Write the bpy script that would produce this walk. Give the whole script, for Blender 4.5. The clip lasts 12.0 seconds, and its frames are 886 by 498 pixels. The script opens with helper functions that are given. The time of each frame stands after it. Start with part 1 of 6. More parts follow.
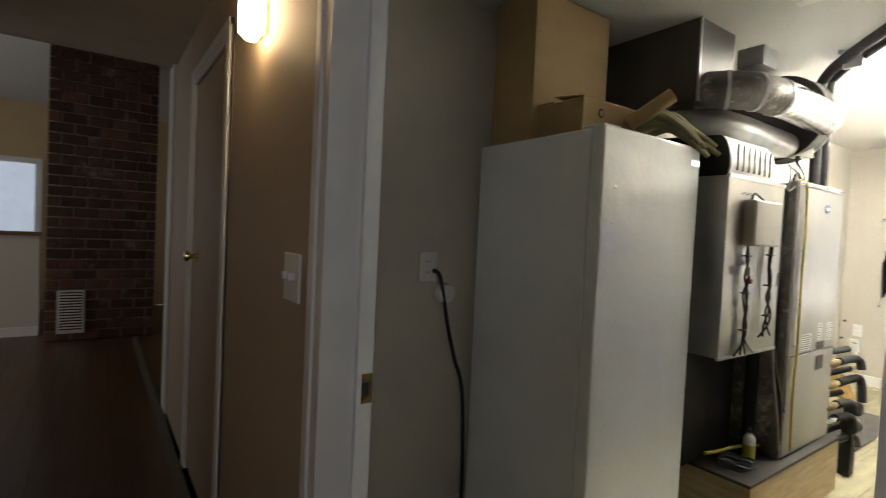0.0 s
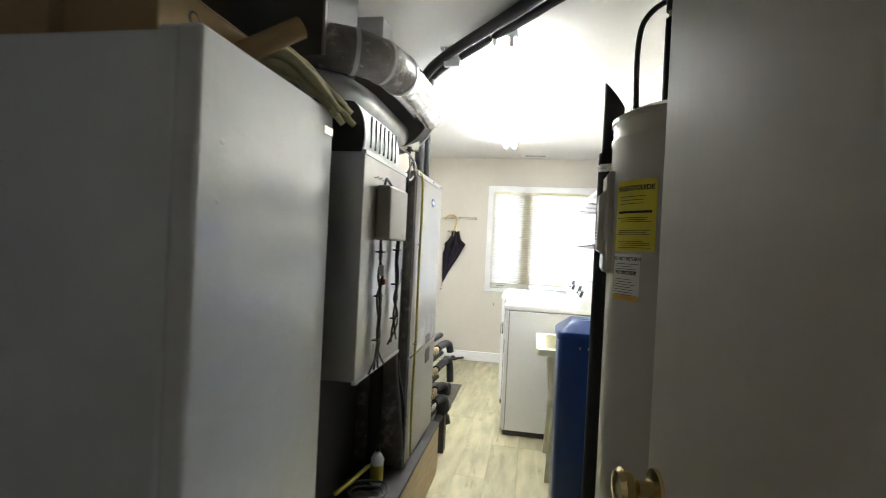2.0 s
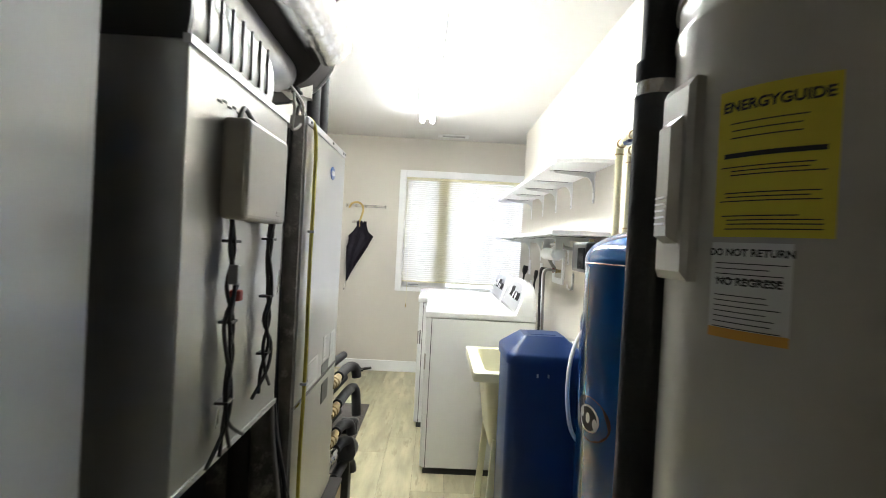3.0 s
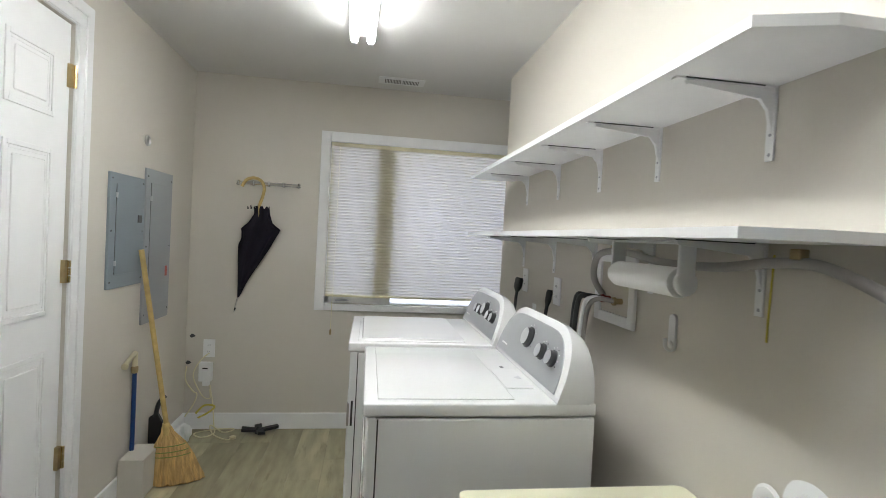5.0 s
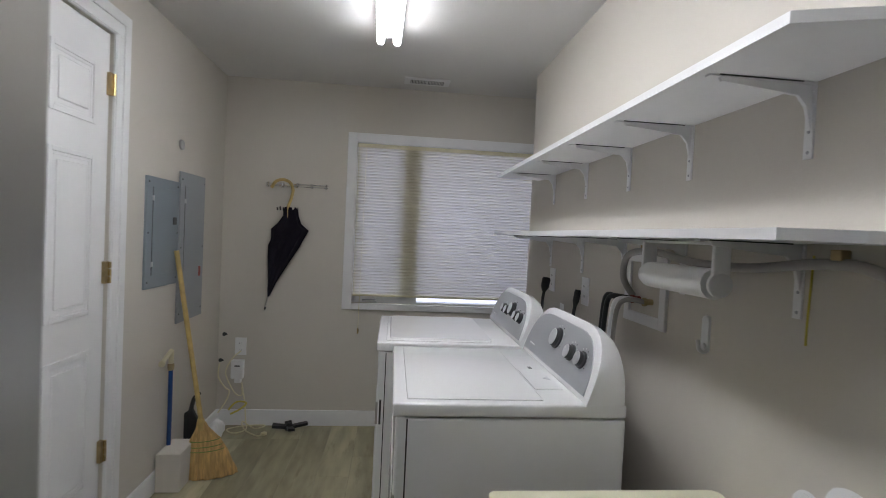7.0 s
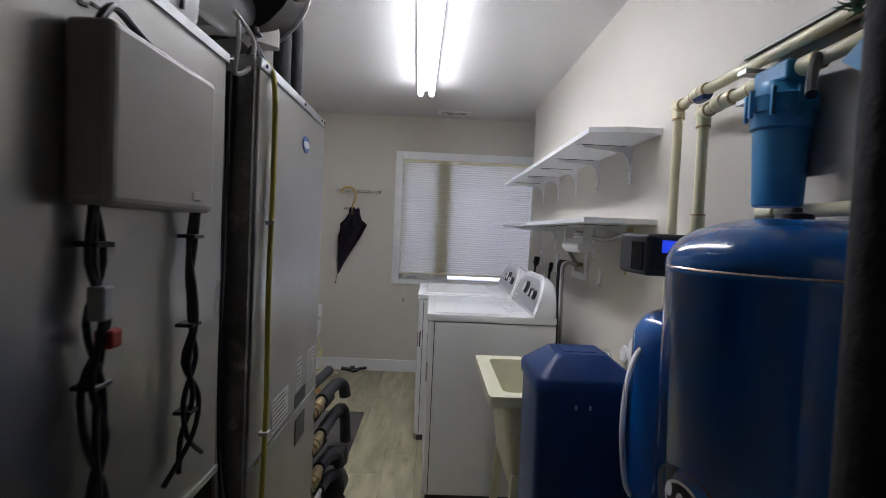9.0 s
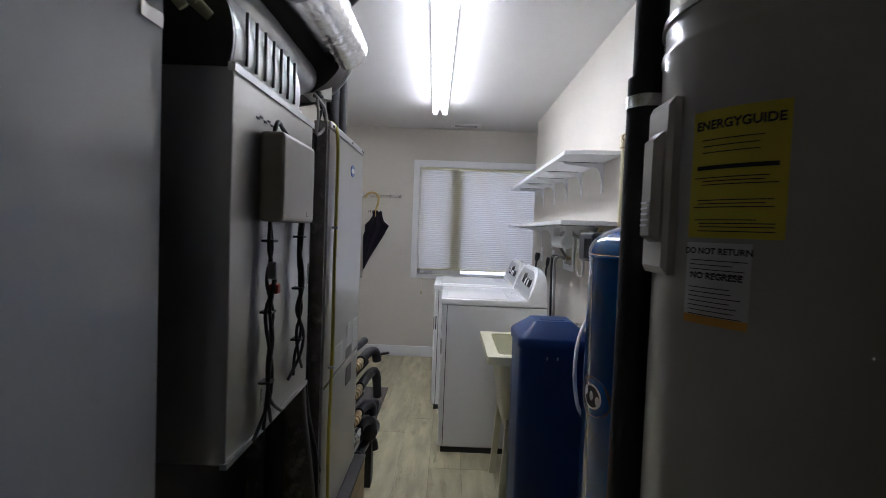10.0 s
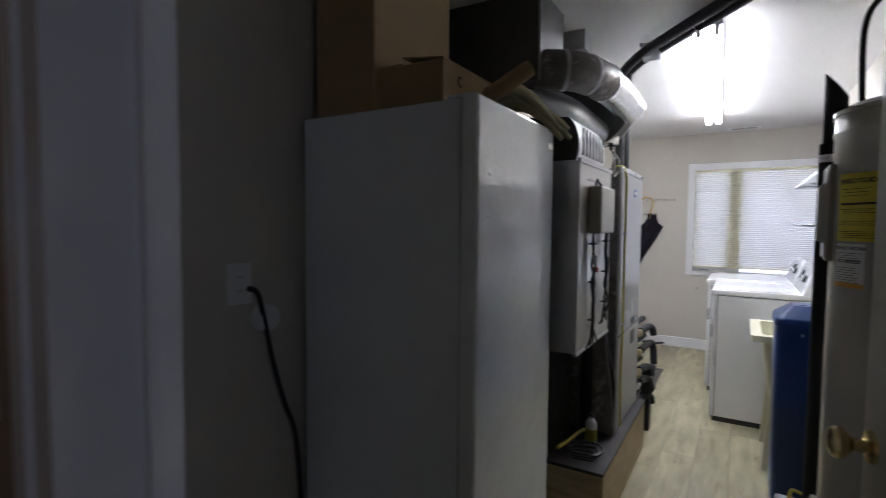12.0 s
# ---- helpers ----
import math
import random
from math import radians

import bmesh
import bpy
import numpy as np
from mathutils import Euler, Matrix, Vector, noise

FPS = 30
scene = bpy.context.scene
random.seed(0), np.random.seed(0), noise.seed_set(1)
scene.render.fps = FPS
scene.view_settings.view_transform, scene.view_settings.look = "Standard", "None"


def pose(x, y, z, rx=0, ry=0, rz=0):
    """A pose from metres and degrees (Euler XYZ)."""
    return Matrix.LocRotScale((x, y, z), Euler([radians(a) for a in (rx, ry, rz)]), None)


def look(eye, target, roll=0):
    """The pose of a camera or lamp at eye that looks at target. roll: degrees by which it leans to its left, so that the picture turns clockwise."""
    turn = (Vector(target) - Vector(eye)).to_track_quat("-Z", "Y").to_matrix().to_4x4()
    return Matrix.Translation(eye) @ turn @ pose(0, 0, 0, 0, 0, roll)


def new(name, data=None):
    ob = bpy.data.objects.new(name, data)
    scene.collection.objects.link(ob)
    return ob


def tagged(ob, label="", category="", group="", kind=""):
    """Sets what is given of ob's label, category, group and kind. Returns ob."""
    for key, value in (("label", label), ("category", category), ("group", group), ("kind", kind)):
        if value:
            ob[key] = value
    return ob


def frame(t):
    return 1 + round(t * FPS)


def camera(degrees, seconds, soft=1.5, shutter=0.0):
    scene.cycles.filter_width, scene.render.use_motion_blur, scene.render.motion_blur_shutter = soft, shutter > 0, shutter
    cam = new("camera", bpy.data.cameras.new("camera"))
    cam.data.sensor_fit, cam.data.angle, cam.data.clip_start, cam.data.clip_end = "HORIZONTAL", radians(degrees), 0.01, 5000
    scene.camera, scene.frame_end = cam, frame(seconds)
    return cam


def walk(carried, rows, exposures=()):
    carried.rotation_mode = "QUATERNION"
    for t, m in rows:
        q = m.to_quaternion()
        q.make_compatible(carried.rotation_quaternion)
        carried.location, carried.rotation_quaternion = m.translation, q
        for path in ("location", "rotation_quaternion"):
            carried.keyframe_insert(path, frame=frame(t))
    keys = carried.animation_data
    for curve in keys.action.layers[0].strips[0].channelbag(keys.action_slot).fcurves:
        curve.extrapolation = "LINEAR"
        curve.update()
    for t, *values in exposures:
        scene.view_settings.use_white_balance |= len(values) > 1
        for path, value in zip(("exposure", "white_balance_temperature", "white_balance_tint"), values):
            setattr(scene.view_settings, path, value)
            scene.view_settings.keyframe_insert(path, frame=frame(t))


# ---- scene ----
cam = camera(83.7, 12.0, soft=0.8, shutter=0.25)
PATH = [
    (0, (0.73, 0.719, 1.339), (1.877, 2.355, 1.274), 2.7),
    (0.5, (0.776, 0.882, 1.325), (2.289, 2.19, 1.294), 2.8),
    (1, (0.816, 1.017, 1.323), (2.563, 1.989, 1.3), 3.1),
    (1.5, (0.947, 1.091, 1.317), (2.831, 1.762, 1.294), 3.2),
    (2, (1.303, 1.171, 1.338), (3.271, 1.528, 1.322), 2.8),
    (2.5, (1.658, 1.25, 1.318), (3.653, 1.384, 1.299), 3.0),
    (3, (2.048, 1.309, 1.317), (4.048, 1.281, 1.299), 3.0),
    (4.8, (3.493, 1.342, 1.368), (5.471, 1.049, 1.327), 3.0),
    (5.5, (3.788, 1.39, 1.36), (5.765, 1.092, 1.31), 3.0),
    (6, (3.884, 1.417, 1.354), (5.86, 1.117, 1.301), 2.9),
    (6.5, (3.848, 1.462, 1.354), (5.823, 1.149, 1.304), 2.5),
    (7, (3.591, 1.366, 1.374), (5.581, 1.167, 1.318), 2.7),
    (8.8, (2.59, 1.333, 1.354), (4.588, 1.267, 1.286), 2.5),
    (9, (2.48, 1.337, 1.334), (4.479, 1.295, 1.262), 2.6),
    (9.6, (2.162, 1.333, 1.327), (4.16, 1.315, 1.251), 2.4),
    (10, (1.931, 1.312, 1.342), (3.929, 1.338, 1.264), 2.2),
    (10.5, (1.623, 1.293, 1.356), (3.62, 1.382, 1.272), 2.3),
    (11, (1.372, 1.226, 1.389), (3.36, 1.432, 1.301), 1.9),
    (11.5, (1.143, 1.163, 1.384), (3.054, 1.745, 1.285), 1.2),
    (12, (0.929, 1.185, 1.385), (2.64, 2.216, 1.279), 0.5),
]
walk(cam, [(t, look(eye, target, roll)) for t, eye, target, roll in PATH],
     exposures=((0.0, 2.1, 7500, 10), (0.9, 2.0, 6700, 10), (2.5, 1.75, 6500, 10), (3.2, 1.5, 6500, 10), (4.8, 0.55, 6450, 11), (5.5, 0.35, 6350, 14), (7.0, -0.17, 6250, 17),
                (8.8, -0.1, 6100, 19), (9.5, 0.03, 5950, 19), (10.5, 0.3, 5900, 19), (11.4, 0.65, 5900, 19), (12.0, 0.8, 5950, 19)))

# ---- world, lamps ----
world = bpy.data.worlds.new("world")
scene.world = world
world.use_nodes = True
wn = world.node_tree.nodes
sky = wn.new("ShaderNodeTexSky")
sky.sky_type, sky.sun_disc, sky.sun_elevation, sky.sun_rotation = "NISHITA", False, radians(47), radians(200)
world.node_tree.links.new(sky.outputs[0], wn["Background"].inputs[0])
wn["Background"].inputs[1].default_value = 0.1


def area(name, m, w, h, power, color):
    d = bpy.data.lights.new(name, "AREA")
    d.shape, d.size, d.size_y, d.energy, d.color = "RECTANGLE", w, h, power, color
    ob = new(name, d)
    ob.matrix_world = m
    return ob


sun = bpy.data.lights.new("sun", "SUN")
sun.energy, sun.angle, sun.color = 1.0, radians(10), (1, 0.96, 0.9)
new("sun", sun).matrix_world = look((0, 0, 10), (2.6, 7.0, 2))
area("window_daylight", look((7.75, 0.95, 1.5), (0, 0.95, 1.45)), 1.7, 1.5, 15, (0.74, 0.8, 1.0))
area("living_daylight", look((-2.2, 6.6, 1.6), (0.8, 6.6, 1.2)), 1.8, 1.4, 4.5, (0.85, 0.9, 1.0))
area("hall_daylight", look((0.35, -0.5, 1.7), (0.9, 2.0, 1.1)), 0.8, 0.9, 1.3, (0.66, 0.78, 1.0))
TUBE_GLOW = 25.0
SCONCE_GLOW = 7.0


# ---- materials ----
def mat(name, color, rough=0.5, metal=0.0, var=0.08, scale=6.0, bump=0.0, bscale=80.0, stretch=(1, 1, 1), glow=0.0,
        dirt=None, dirt_scale=3.0, dirt_at=0.6, transmission=0.0, coat=0.0, spec=0.5, island=0.0, rvar=0.0):
    m = bpy.data.materials.new(name)
    m.use_nodes = True
    nt = m.node_tree
    n, l = nt.nodes, nt.links
    b = n["Principled BSDF"]
    b.inputs["Roughness"].default_value = rough
    b.inputs["Metallic"].default_value = metal
    b.inputs["Transmission Weight"].default_value = transmission
    b.inputs["Coat Weight"].default_value = coat
    b.inputs["Specular IOR Level"].default_value = spec
    tc = n.new("ShaderNodeTexCoord")
    mp = n.new("ShaderNodeMapping")
    mp.inputs["Scale"].default_value = stretch
    if island:
        oi, av = n.new("ShaderNodeObjectInfo"), n.new("ShaderNodeVectorMath")
        av.operation = "MULTIPLY_ADD"
        l.new(oi.outputs["Random"], av.inputs[0])
        av.inputs[1].default_value = (31, 17, 9)
        l.new(tc.outputs["Object"], av.inputs[2])
        l.new(av.outputs[0], mp.inputs[0])
    else:
        l.new(tc.outputs["Object"], mp.inputs[0])
    noise_a = n.new("ShaderNodeTexNoise")
    noise_a.inputs["Scale"].default_value, noise_a.inputs["Detail"].default_value = scale, 6
    l.new(mp.outputs[0], noise_a.inputs["Vector"])
    ramp = n.new("ShaderNodeMapRange")
    ramp.inputs["From Min"].default_value, ramp.inputs["From Max"].default_value = 0.3, 0.7
    ramp.inputs["To Min"].default_value, ramp.inputs["To Max"].default_value = 1 - var, 1 + var
    l.new(noise_a.outputs[0], ramp.inputs[0])
    hsv = n.new("ShaderNodeHueSaturation")
    hsv.inputs["Color"].default_value = (*color, 1)
    last = ramp.outputs[0]
    if island:
        info = n.new("ShaderNodeObjectInfo")
        r2 = n.new("ShaderNodeMapRange")
        r2.inputs["To Min"].default_value, r2.inputs["To Max"].default_value = 1 - island, 1 + island
        l.new(info.outputs["Random"], r2.inputs[0])
        mul = n.new("ShaderNodeMath")
        mul.operation = "MULTIPLY"
        l.new(last, mul.inputs[0])
        l.new(r2.outputs[0], mul.inputs[1])
        last = mul.outputs[0]
    l.new(last, hsv.inputs["Value"])
    col = hsv.outputs[0]
    if dirt:
        nb = n.new("ShaderNodeTexNoise")
        nb.inputs["Scale"].default_value, nb.inputs["Detail"].default_value, nb.inputs["Roughness"].default_value = dirt_scale, 8, 0.65
        l.new(mp.outputs[0], nb.inputs["Vector"])
        rb = n.new("ShaderNodeMapRange")
        rb.inputs["From Min"].default_value, rb.inputs["From Max"].default_value = dirt_at, dirt_at + 0.12
        l.new(nb.outputs[0], rb.inputs[0])
        mx = n.new("ShaderNodeMix")
        mx.data_type = "RGBA"
        l.new(rb.outputs[0], mx.inputs[0])
        l.new(col, mx.inputs[6])
        mx.inputs[7].default_value = (*dirt, 1)
        col = mx.outputs[2]
    l.new(col, b.inputs["Base Color"])
    if rvar:
        rr = n.new("ShaderNodeMapRange")
        rr.inputs["To Min"].default_value, rr.inputs["To Max"].default_value = max(0, rough - rvar), rough + rvar
        l.new(noise_a.outputs[0], rr.inputs[0])
        l.new(rr.outputs[0], b.inputs["Roughness"])
    if bump:
        nc = n.new("ShaderNodeTexNoise")
        nc.inputs["Scale"].default_value, nc.inputs["Detail"].default_value = bscale, 4
        l.new(mp.outputs[0], nc.inputs["Vector"])
        bp = n.new("ShaderNodeBump")
        bp.inputs["Strength"].default_value, bp.inputs["Distance"].default_value = bump, 0.01
        l.new(nc.outputs[0], bp.inputs["Height"])
        l.new(bp.outputs[0], b.inputs["Normal"])
        l.new(bp.outputs[0], b.inputs["Coat Normal"])
    if glow:
        b.inputs["Emission Color"].default_value = (*color, 1)
        b.inputs["Emission Strength"].default_value = glow
    return m


M_WALL = mat("painted_wall", (0.56, 0.525, 0.465), 0.75, var=0.03, scale=1.5, bump=0.06, bscale=140, dirt=(0.46, 0.43, 0.37), dirt_scale=2.2, dirt_at=0.68)
M_HALL = mat("hall_wall_paint", (0.42, 0.34, 0.25), 0.6, var=0.03, scale=1.5, bump=0.12, bscale=140)
M_CEIL = mat("ceiling_paint", (0.68, 0.67, 0.65), 0.85, var=0.02, scale=2, bump=0.15, bscale=160)
M_TRIM = mat("white_trim_paint", (0.76, 0.76, 0.76), 0.35, var=0.03, scale=8, bump=0.03, dirt=(0.6, 0.58, 0.54), dirt_scale=9, dirt_at=0.7)
M_DOOR = mat("white_door_paint", (0.78, 0.78, 0.78), 0.4, var=0.02, scale=5, bump=0.05, bscale=200)
M_TANDOOR = mat("greige_door_paint", (0.5, 0.47, 0.41), 0.4, var=0.03, scale=3, bump=0.05, bscale=60, stretch=(1, 1, 0.1))
M_PLANK = mat("greige_vinyl_plank", (0.35, 0.32, 0.205), 0.42, var=0.24, scale=3, stretch=(1.1, 5.5, 1), bump=0.05, bscale=40, dirt=(0.25, 0.22, 0.13), dirt_scale=3.2, dirt_at=0.56, island=0.22)
M_JOINT = mat("dark_joint", (0.09, 0.08, 0.06), 0.8)
M_HWOOD = mat("dark_hardwood", (0.07, 0.035, 0.018), 0.35, var=0.3, scale=5, stretch=(8, 0.7, 1), island=0.25)
M_BRICK = mat("old_red_brick", (0.1, 0.045, 0.032), 0.85, var=0.3, scale=9, bump=0.5, bscale=50, dirt=(0.3, 0.22, 0.18), dirt_scale=4, dirt_at=0.58, island=0.45)
M_MORTAR = mat("brick_mortar", (0.36, 0.31, 0.27), 0.9, var=0.12, bump=0.4)
M_WHITE = mat("white_enamel", (0.8, 0.8, 0.8), 0.22, var=0.01, coat=0.3, bump=0.012, bscale=60)
M_FREEZ = mat("textured_white_enamel", (0.74, 0.78, 0.83), 0.12, var=0.03, scale=1.5, bump=0.8, bscale=5, coat=0.4, dirt=(0.66, 0.68, 0.72), dirt_scale=3, dirt_at=0.66)
M_GREYP = mat("silver_grey_plastic", (0.36, 0.37, 0.385), 0.35, var=0.02, metal=0.2)
M_DARKP = mat("dark_grey_plastic", (0.03, 0.03, 0.033), 0.4, var=0.05)
M_KNOB = mat("brushed_dial_metal", (0.62, 0.63, 0.64), 0.3, 0.7, var=0.03)
M_CHROME = mat("chrome", (0.8, 0.8, 0.8), 0.12, 1.0, var=0.03)
M_GALV = mat("galvanised_steel", (0.5, 0.51, 0.52), 0.34, 0.9, var=0.16, scale=9, bump=0.06, bscale=14, rvar=0.12, dirt=(0.4, 0.39, 0.37), dirt_scale=5, dirt_at=0.63)
M_FOIL = mat("foil_tape_steel", (0.75, 0.75, 0.75), 0.22, 1.0, var=0.12, scale=18, bump=0.5, bscale=22, rvar=0.1)
# plenum metal, its base colour darkened to carry the shade on its unlit face
M_PLEN = mat("dull_metal_with_shade", (0.15, 0.145, 0.14), 0.5, 0.6, var=0.12, scale=5, rvar=0.1)
M_STEELCAB = mat("grey_sheet_metal", (0.42, 0.415, 0.4), 0.32, 0.9, var=0.14, scale=3.5, bump=0.12, bscale=5, rvar=0.14, stretch=(1, 1, 0.45))
M_DARKCAB = mat("dark_brown_metal_and_shade", (0.028, 0.024, 0.022), 0.5, 0.2, var=0.15)
M_MOTTLE = mat("scuffed_foil_insulation", (0.2, 0.19, 0.18), 0.5, 0.5, var=0.3, scale=14, bump=0.5, bscale=40, dirt=(0.5, 0.47, 0.42), dirt_scale=16, dirt_at=0.55)
M_BEIGEM = mat("beige_metal_cover", (0.4, 0.38, 0.34), 0.4, var=0.03)
M_PLYW = mat("bare_plywood", (0.46, 0.35, 0.2), 0.7, var=0.2, scale=5, stretch=(1, 1, 9), bump=0.1, dirt=(0.28, 0.2, 0.11), dirt_scale=3, dirt_at=0.62)
M_CARD = mat("brown_cardboard", (0.36, 0.25, 0.13), 0.85, var=0.05, scale=3, bump=0.08, bscale=30, stretch=(1, 1, 6))
M_BLUEL = mat("blue_tank_paint", (0.003, 0.085, 0.33), 0.16, var=0.06, scale=3, coat=0.6, bump=0.015, bscale=12)
M_BLUEP = mat("blue_plastic", (0.006, 0.035, 0.14), 0.4, var=0.08, scale=4, bump=0.05)
M_BLUEF = mat("light_blue_plastic", (0.03, 0.22, 0.46), 0.35, var=0.04)
M_BLACKF = mat("black_foam_insulation", (0.012, 0.011, 0.012), 0.75, var=0.2, bump=0.3, bscale=50)
M_GREYF = mat("grey_foam_insulation", (0.022, 0.022, 0.025), 0.7, var=0.25, scale=12, bump=0.3, bscale=50)
M_TANK = mat("beige_heater_enamel", (0.5, 0.48, 0.43), 0.26, var=0.02, scale=2, coat=0.4, bump=0.02, bscale=6)
M_YLABEL = mat("yellow_paper", (0.72, 0.6, 0.05), 0.6, var=0.04)
M_WLABEL = mat("white_paper", (0.72, 0.72, 0.7), 0.6, var=0.03)
M_OLABEL = mat("orange_paper", (0.7, 0.35, 0.05), 0.6)
M_INK = mat("black_ink", (0.02, 0.02, 0.02), 0.6)
M_BRASS = mat("polished_brass", (0.72, 0.58, 0.3), 0.2, 1.0, var=0.08)
M_BRASSD = mat("dull_brass", (0.4, 0.31, 0.17), 0.38, 1.0, var=0.25, scale=20)
M_PVC = mat("cream_pvc", (0.68, 0.63, 0.42), 0.35, var=0.05, dirt=(0.55, 0.48, 0.28), dirt_scale=9, dirt_at=0.64)
M_SINK = mat("cream_plastic", (0.72, 0.7, 0.52), 0.4, var=0.04, dirt=(0.6, 0.57, 0.4), dirt_scale=5, dirt_at=0.64)
M_BLACK = mat("black_rubber", (0.012, 0.012, 0.013), 0.45, var=0.1)
M_RED = mat("red_plastic", (0.28, 0.03, 0.015), 0.5)
M_VALVE = mat("dark_red_valve", (0.2, 0.03, 0.02), 0.5)
M_YELL = mat("yellow_green_wire", (0.5, 0.42, 0.06), 0.45)
M_GREYH = mat("grey_hose", (0.3, 0.28, 0.26), 0.4, var=0.1)
M_PANELA = mat("blue_grey_panel_paint", (0.2, 0.235, 0.26), 0.42, var=0.04, scale=4)
M_PANELB = mat("grey_panel_paint", (0.27, 0.285, 0.3), 0.42, var=0.04, scale=4)
M_CLOTH = mat("black_umbrella_cloth", (0.012, 0.01, 0.016), 0.85, var=0.2, bump=0.2, spec=0.15)
M_CANE = mat("bamboo", (0.5, 0.36, 0.13), 0.45, var=0.2, scale=25)
M_STRAW = mat("broom_straw", (0.55, 0.36, 0.14), 0.8, var=0.35, scale=60, stretch=(1, 1, 0.1), bump=0.6, bscale=120)
M_GREEN = mat("green_thread", (0.2, 0.26, 0.06), 0.7)
M_FIR = mat("green_plastic_needles", (0.01, 0.09, 0.03), 0.5, var=0.25)
M_MAT = mat("grey_brown_mat", (0.09, 0.08, 0.075), 0.95, var=0.2, bump=0.6, bscale=200)
M_TOWEL = mat("white_paper_towel", (0.8, 0.8, 0.79), 0.9, var=0.02, bump=0.08, bscale=90)
M_GLOVE = mat("olive_cloth", (0.42, 0.4, 0.25), 0.85, var=0.2, bump=0.3, bscale=60)
M_SCREEN = mat("blue_display", (0.03, 0.08, 0.9), 0.3, glow=0.7)
M_TUBE = mat("fluorescent_tube", (0.97, 1.0, 0.98), 0.4, var=0, glow=TUBE_GLOW)
M_SCONCE = mat("warm_glass_shade", (1.0, 0.78, 0.5), 0.4, var=0, glow=SCONCE_GLOW)
M_DOWN = mat("recessed_lamp_glow", (1.0, 0.9, 0.75), 0.4, var=0, glow=12)
M_CLEARH = mat("translucent_tubing", (0.75, 0.76, 0.76), 0.3, var=0.02)
M_OVERFLOW = mat("tan_wall", (0.52, 0.4, 0.24), 0.7, var=0.03)


def pleat_material():
    m = bpy.data.materials.new("pleated_shade_fabric")
    m.use_nodes = True
    n, l = m.node_tree.nodes, m.node_tree.links
    out = n["Material Output"]
    n.remove(n["Principled BSDF"])
    d, t, mix = n.new("ShaderNodeBsdfDiffuse"), n.new("ShaderNodeBsdfTranslucent"), n.new("ShaderNodeMixShader")
    d.inputs[0].default_value, t.inputs[0].default_value = (0.5, 0.46, 0.26, 1), (0.8, 0.77, 0.74, 1)
    mix.inputs[0].default_value = 0.5
    l.new(d.outputs[0], mix.inputs[1])
    l.new(t.outputs[0], mix.inputs[2])
    l.new(mix.outputs[0], out.inputs[0])
    return m


M_PLEAT = pleat_material()
M_FOLD_SHADOW = mat("pleat_shadow_fabric", (0.45, 0.41, 0.26), 0.8)
M_GLASS = bpy.data.materials.new("window_glass")
M_GLASS.use_nodes = True
gb = M_GLASS.node_tree.nodes["Principled BSDF"]
gb.inputs["Transmission Weight"].default_value, gb.inputs["Roughness"].default_value = 1.0, 0.02

# ---- building helpers ----
BASE = {}
SHIFT = Vector((0, 0, 0))


def place(dx=0.0, dy=0.0, dz=0.0):
    """Where the group of things that is built next stands, off its own plan."""
    SHIFT.xyz = dx, dy, dz


def thing(name, at, label, category, group="", kind=""):
    ob = new(name)
    ob.empty_display_size = 0.1
    ob.location = Vector(at) + SHIFT
    BASE[ob] = Vector(at)
    return tagged(ob, label, category, group, kind)


def part(name, bm, material, parent=None, label="", smooth=False, **tags):
    base = BASE.get(parent, Vector((0, 0, 0)))
    if base.length:
        bmesh.ops.translate(bm, verts=bm.verts, vec=-base)
    bmesh.ops.recalc_face_normals(bm, faces=bm.faces)
    me = bpy.data.meshes.new(name)
    bm.to_mesh(me)
    bm.free()
    if smooth:
        for p in me.polygons:
            p.use_smooth = True
        me.set_sharp_from_angle(angle=radians(38))
    me.materials.append(material)
    ob = new(name, me)
    ob.parent = parent
    BASE[ob] = base
    return tagged(ob, label, **tags)


def add_box(bm, x0, x1, y0, y1, z0, z1, bevel=0.0, seg=2):
    t = bmesh.new()
    bmesh.ops.create_cube(t, size=1)
    for v in t.verts:
        v.co = Vector(((x0 + x1) / 2 + v.co.x * (x1 - x0), (y0 + y1) / 2 + v.co.y * (y1 - y0), (z0 + z1) / 2 + v.co.z * (z1 - z0)))
    if bevel:
        bmesh.ops.bevel(t, geom=t.edges[:], offset=bevel, segments=seg, affect="EDGES", profile=0.5)
    return join(bm, t)


def join(bm, t, m=None):
    if m is not None:
        t.transform(m)
    made = {v: bm.verts.new(v.co) for v in t.verts}
    for f in t.faces:
        bm.faces.new([made[v] for v in f.verts])
    t.free()
    return bm


def box(*a, bevel=0.0, seg=2):
    return add_box(bmesh.new(), *a, bevel=bevel, seg=seg)


def loft(rings, caps=True, bm=None):
    bm = bm or bmesh.new()
    vs = [[bm.verts.new(p) for p in r] for r in rings]
    n = len(vs[0])
    for a, b in zip(vs, vs[1:]):
        for i in range(n):
            bm.faces.new((a[i], a[(i + 1) % n], b[(i + 1) % n], b[i]))
    if caps:
        bm.faces.new(vs[0][::-1])
        bm.faces.new(vs[-1])
    return bm


def circle(c, r, u, v, seg=24):
    return [Vector(c) + r * (math.cos(2 * math.pi * i / seg) * u + math.sin(2 * math.pi * i / seg) * v) for i in range(seg)]


def frame_of(d):
    d = Vector(d).normalized()
    u = d.cross(Vector((0, 0, 1)))
    u = u.normalized() if u.length > 0.01 else Vector((1, 0, 0))
    return u, d.cross(u).normalized()


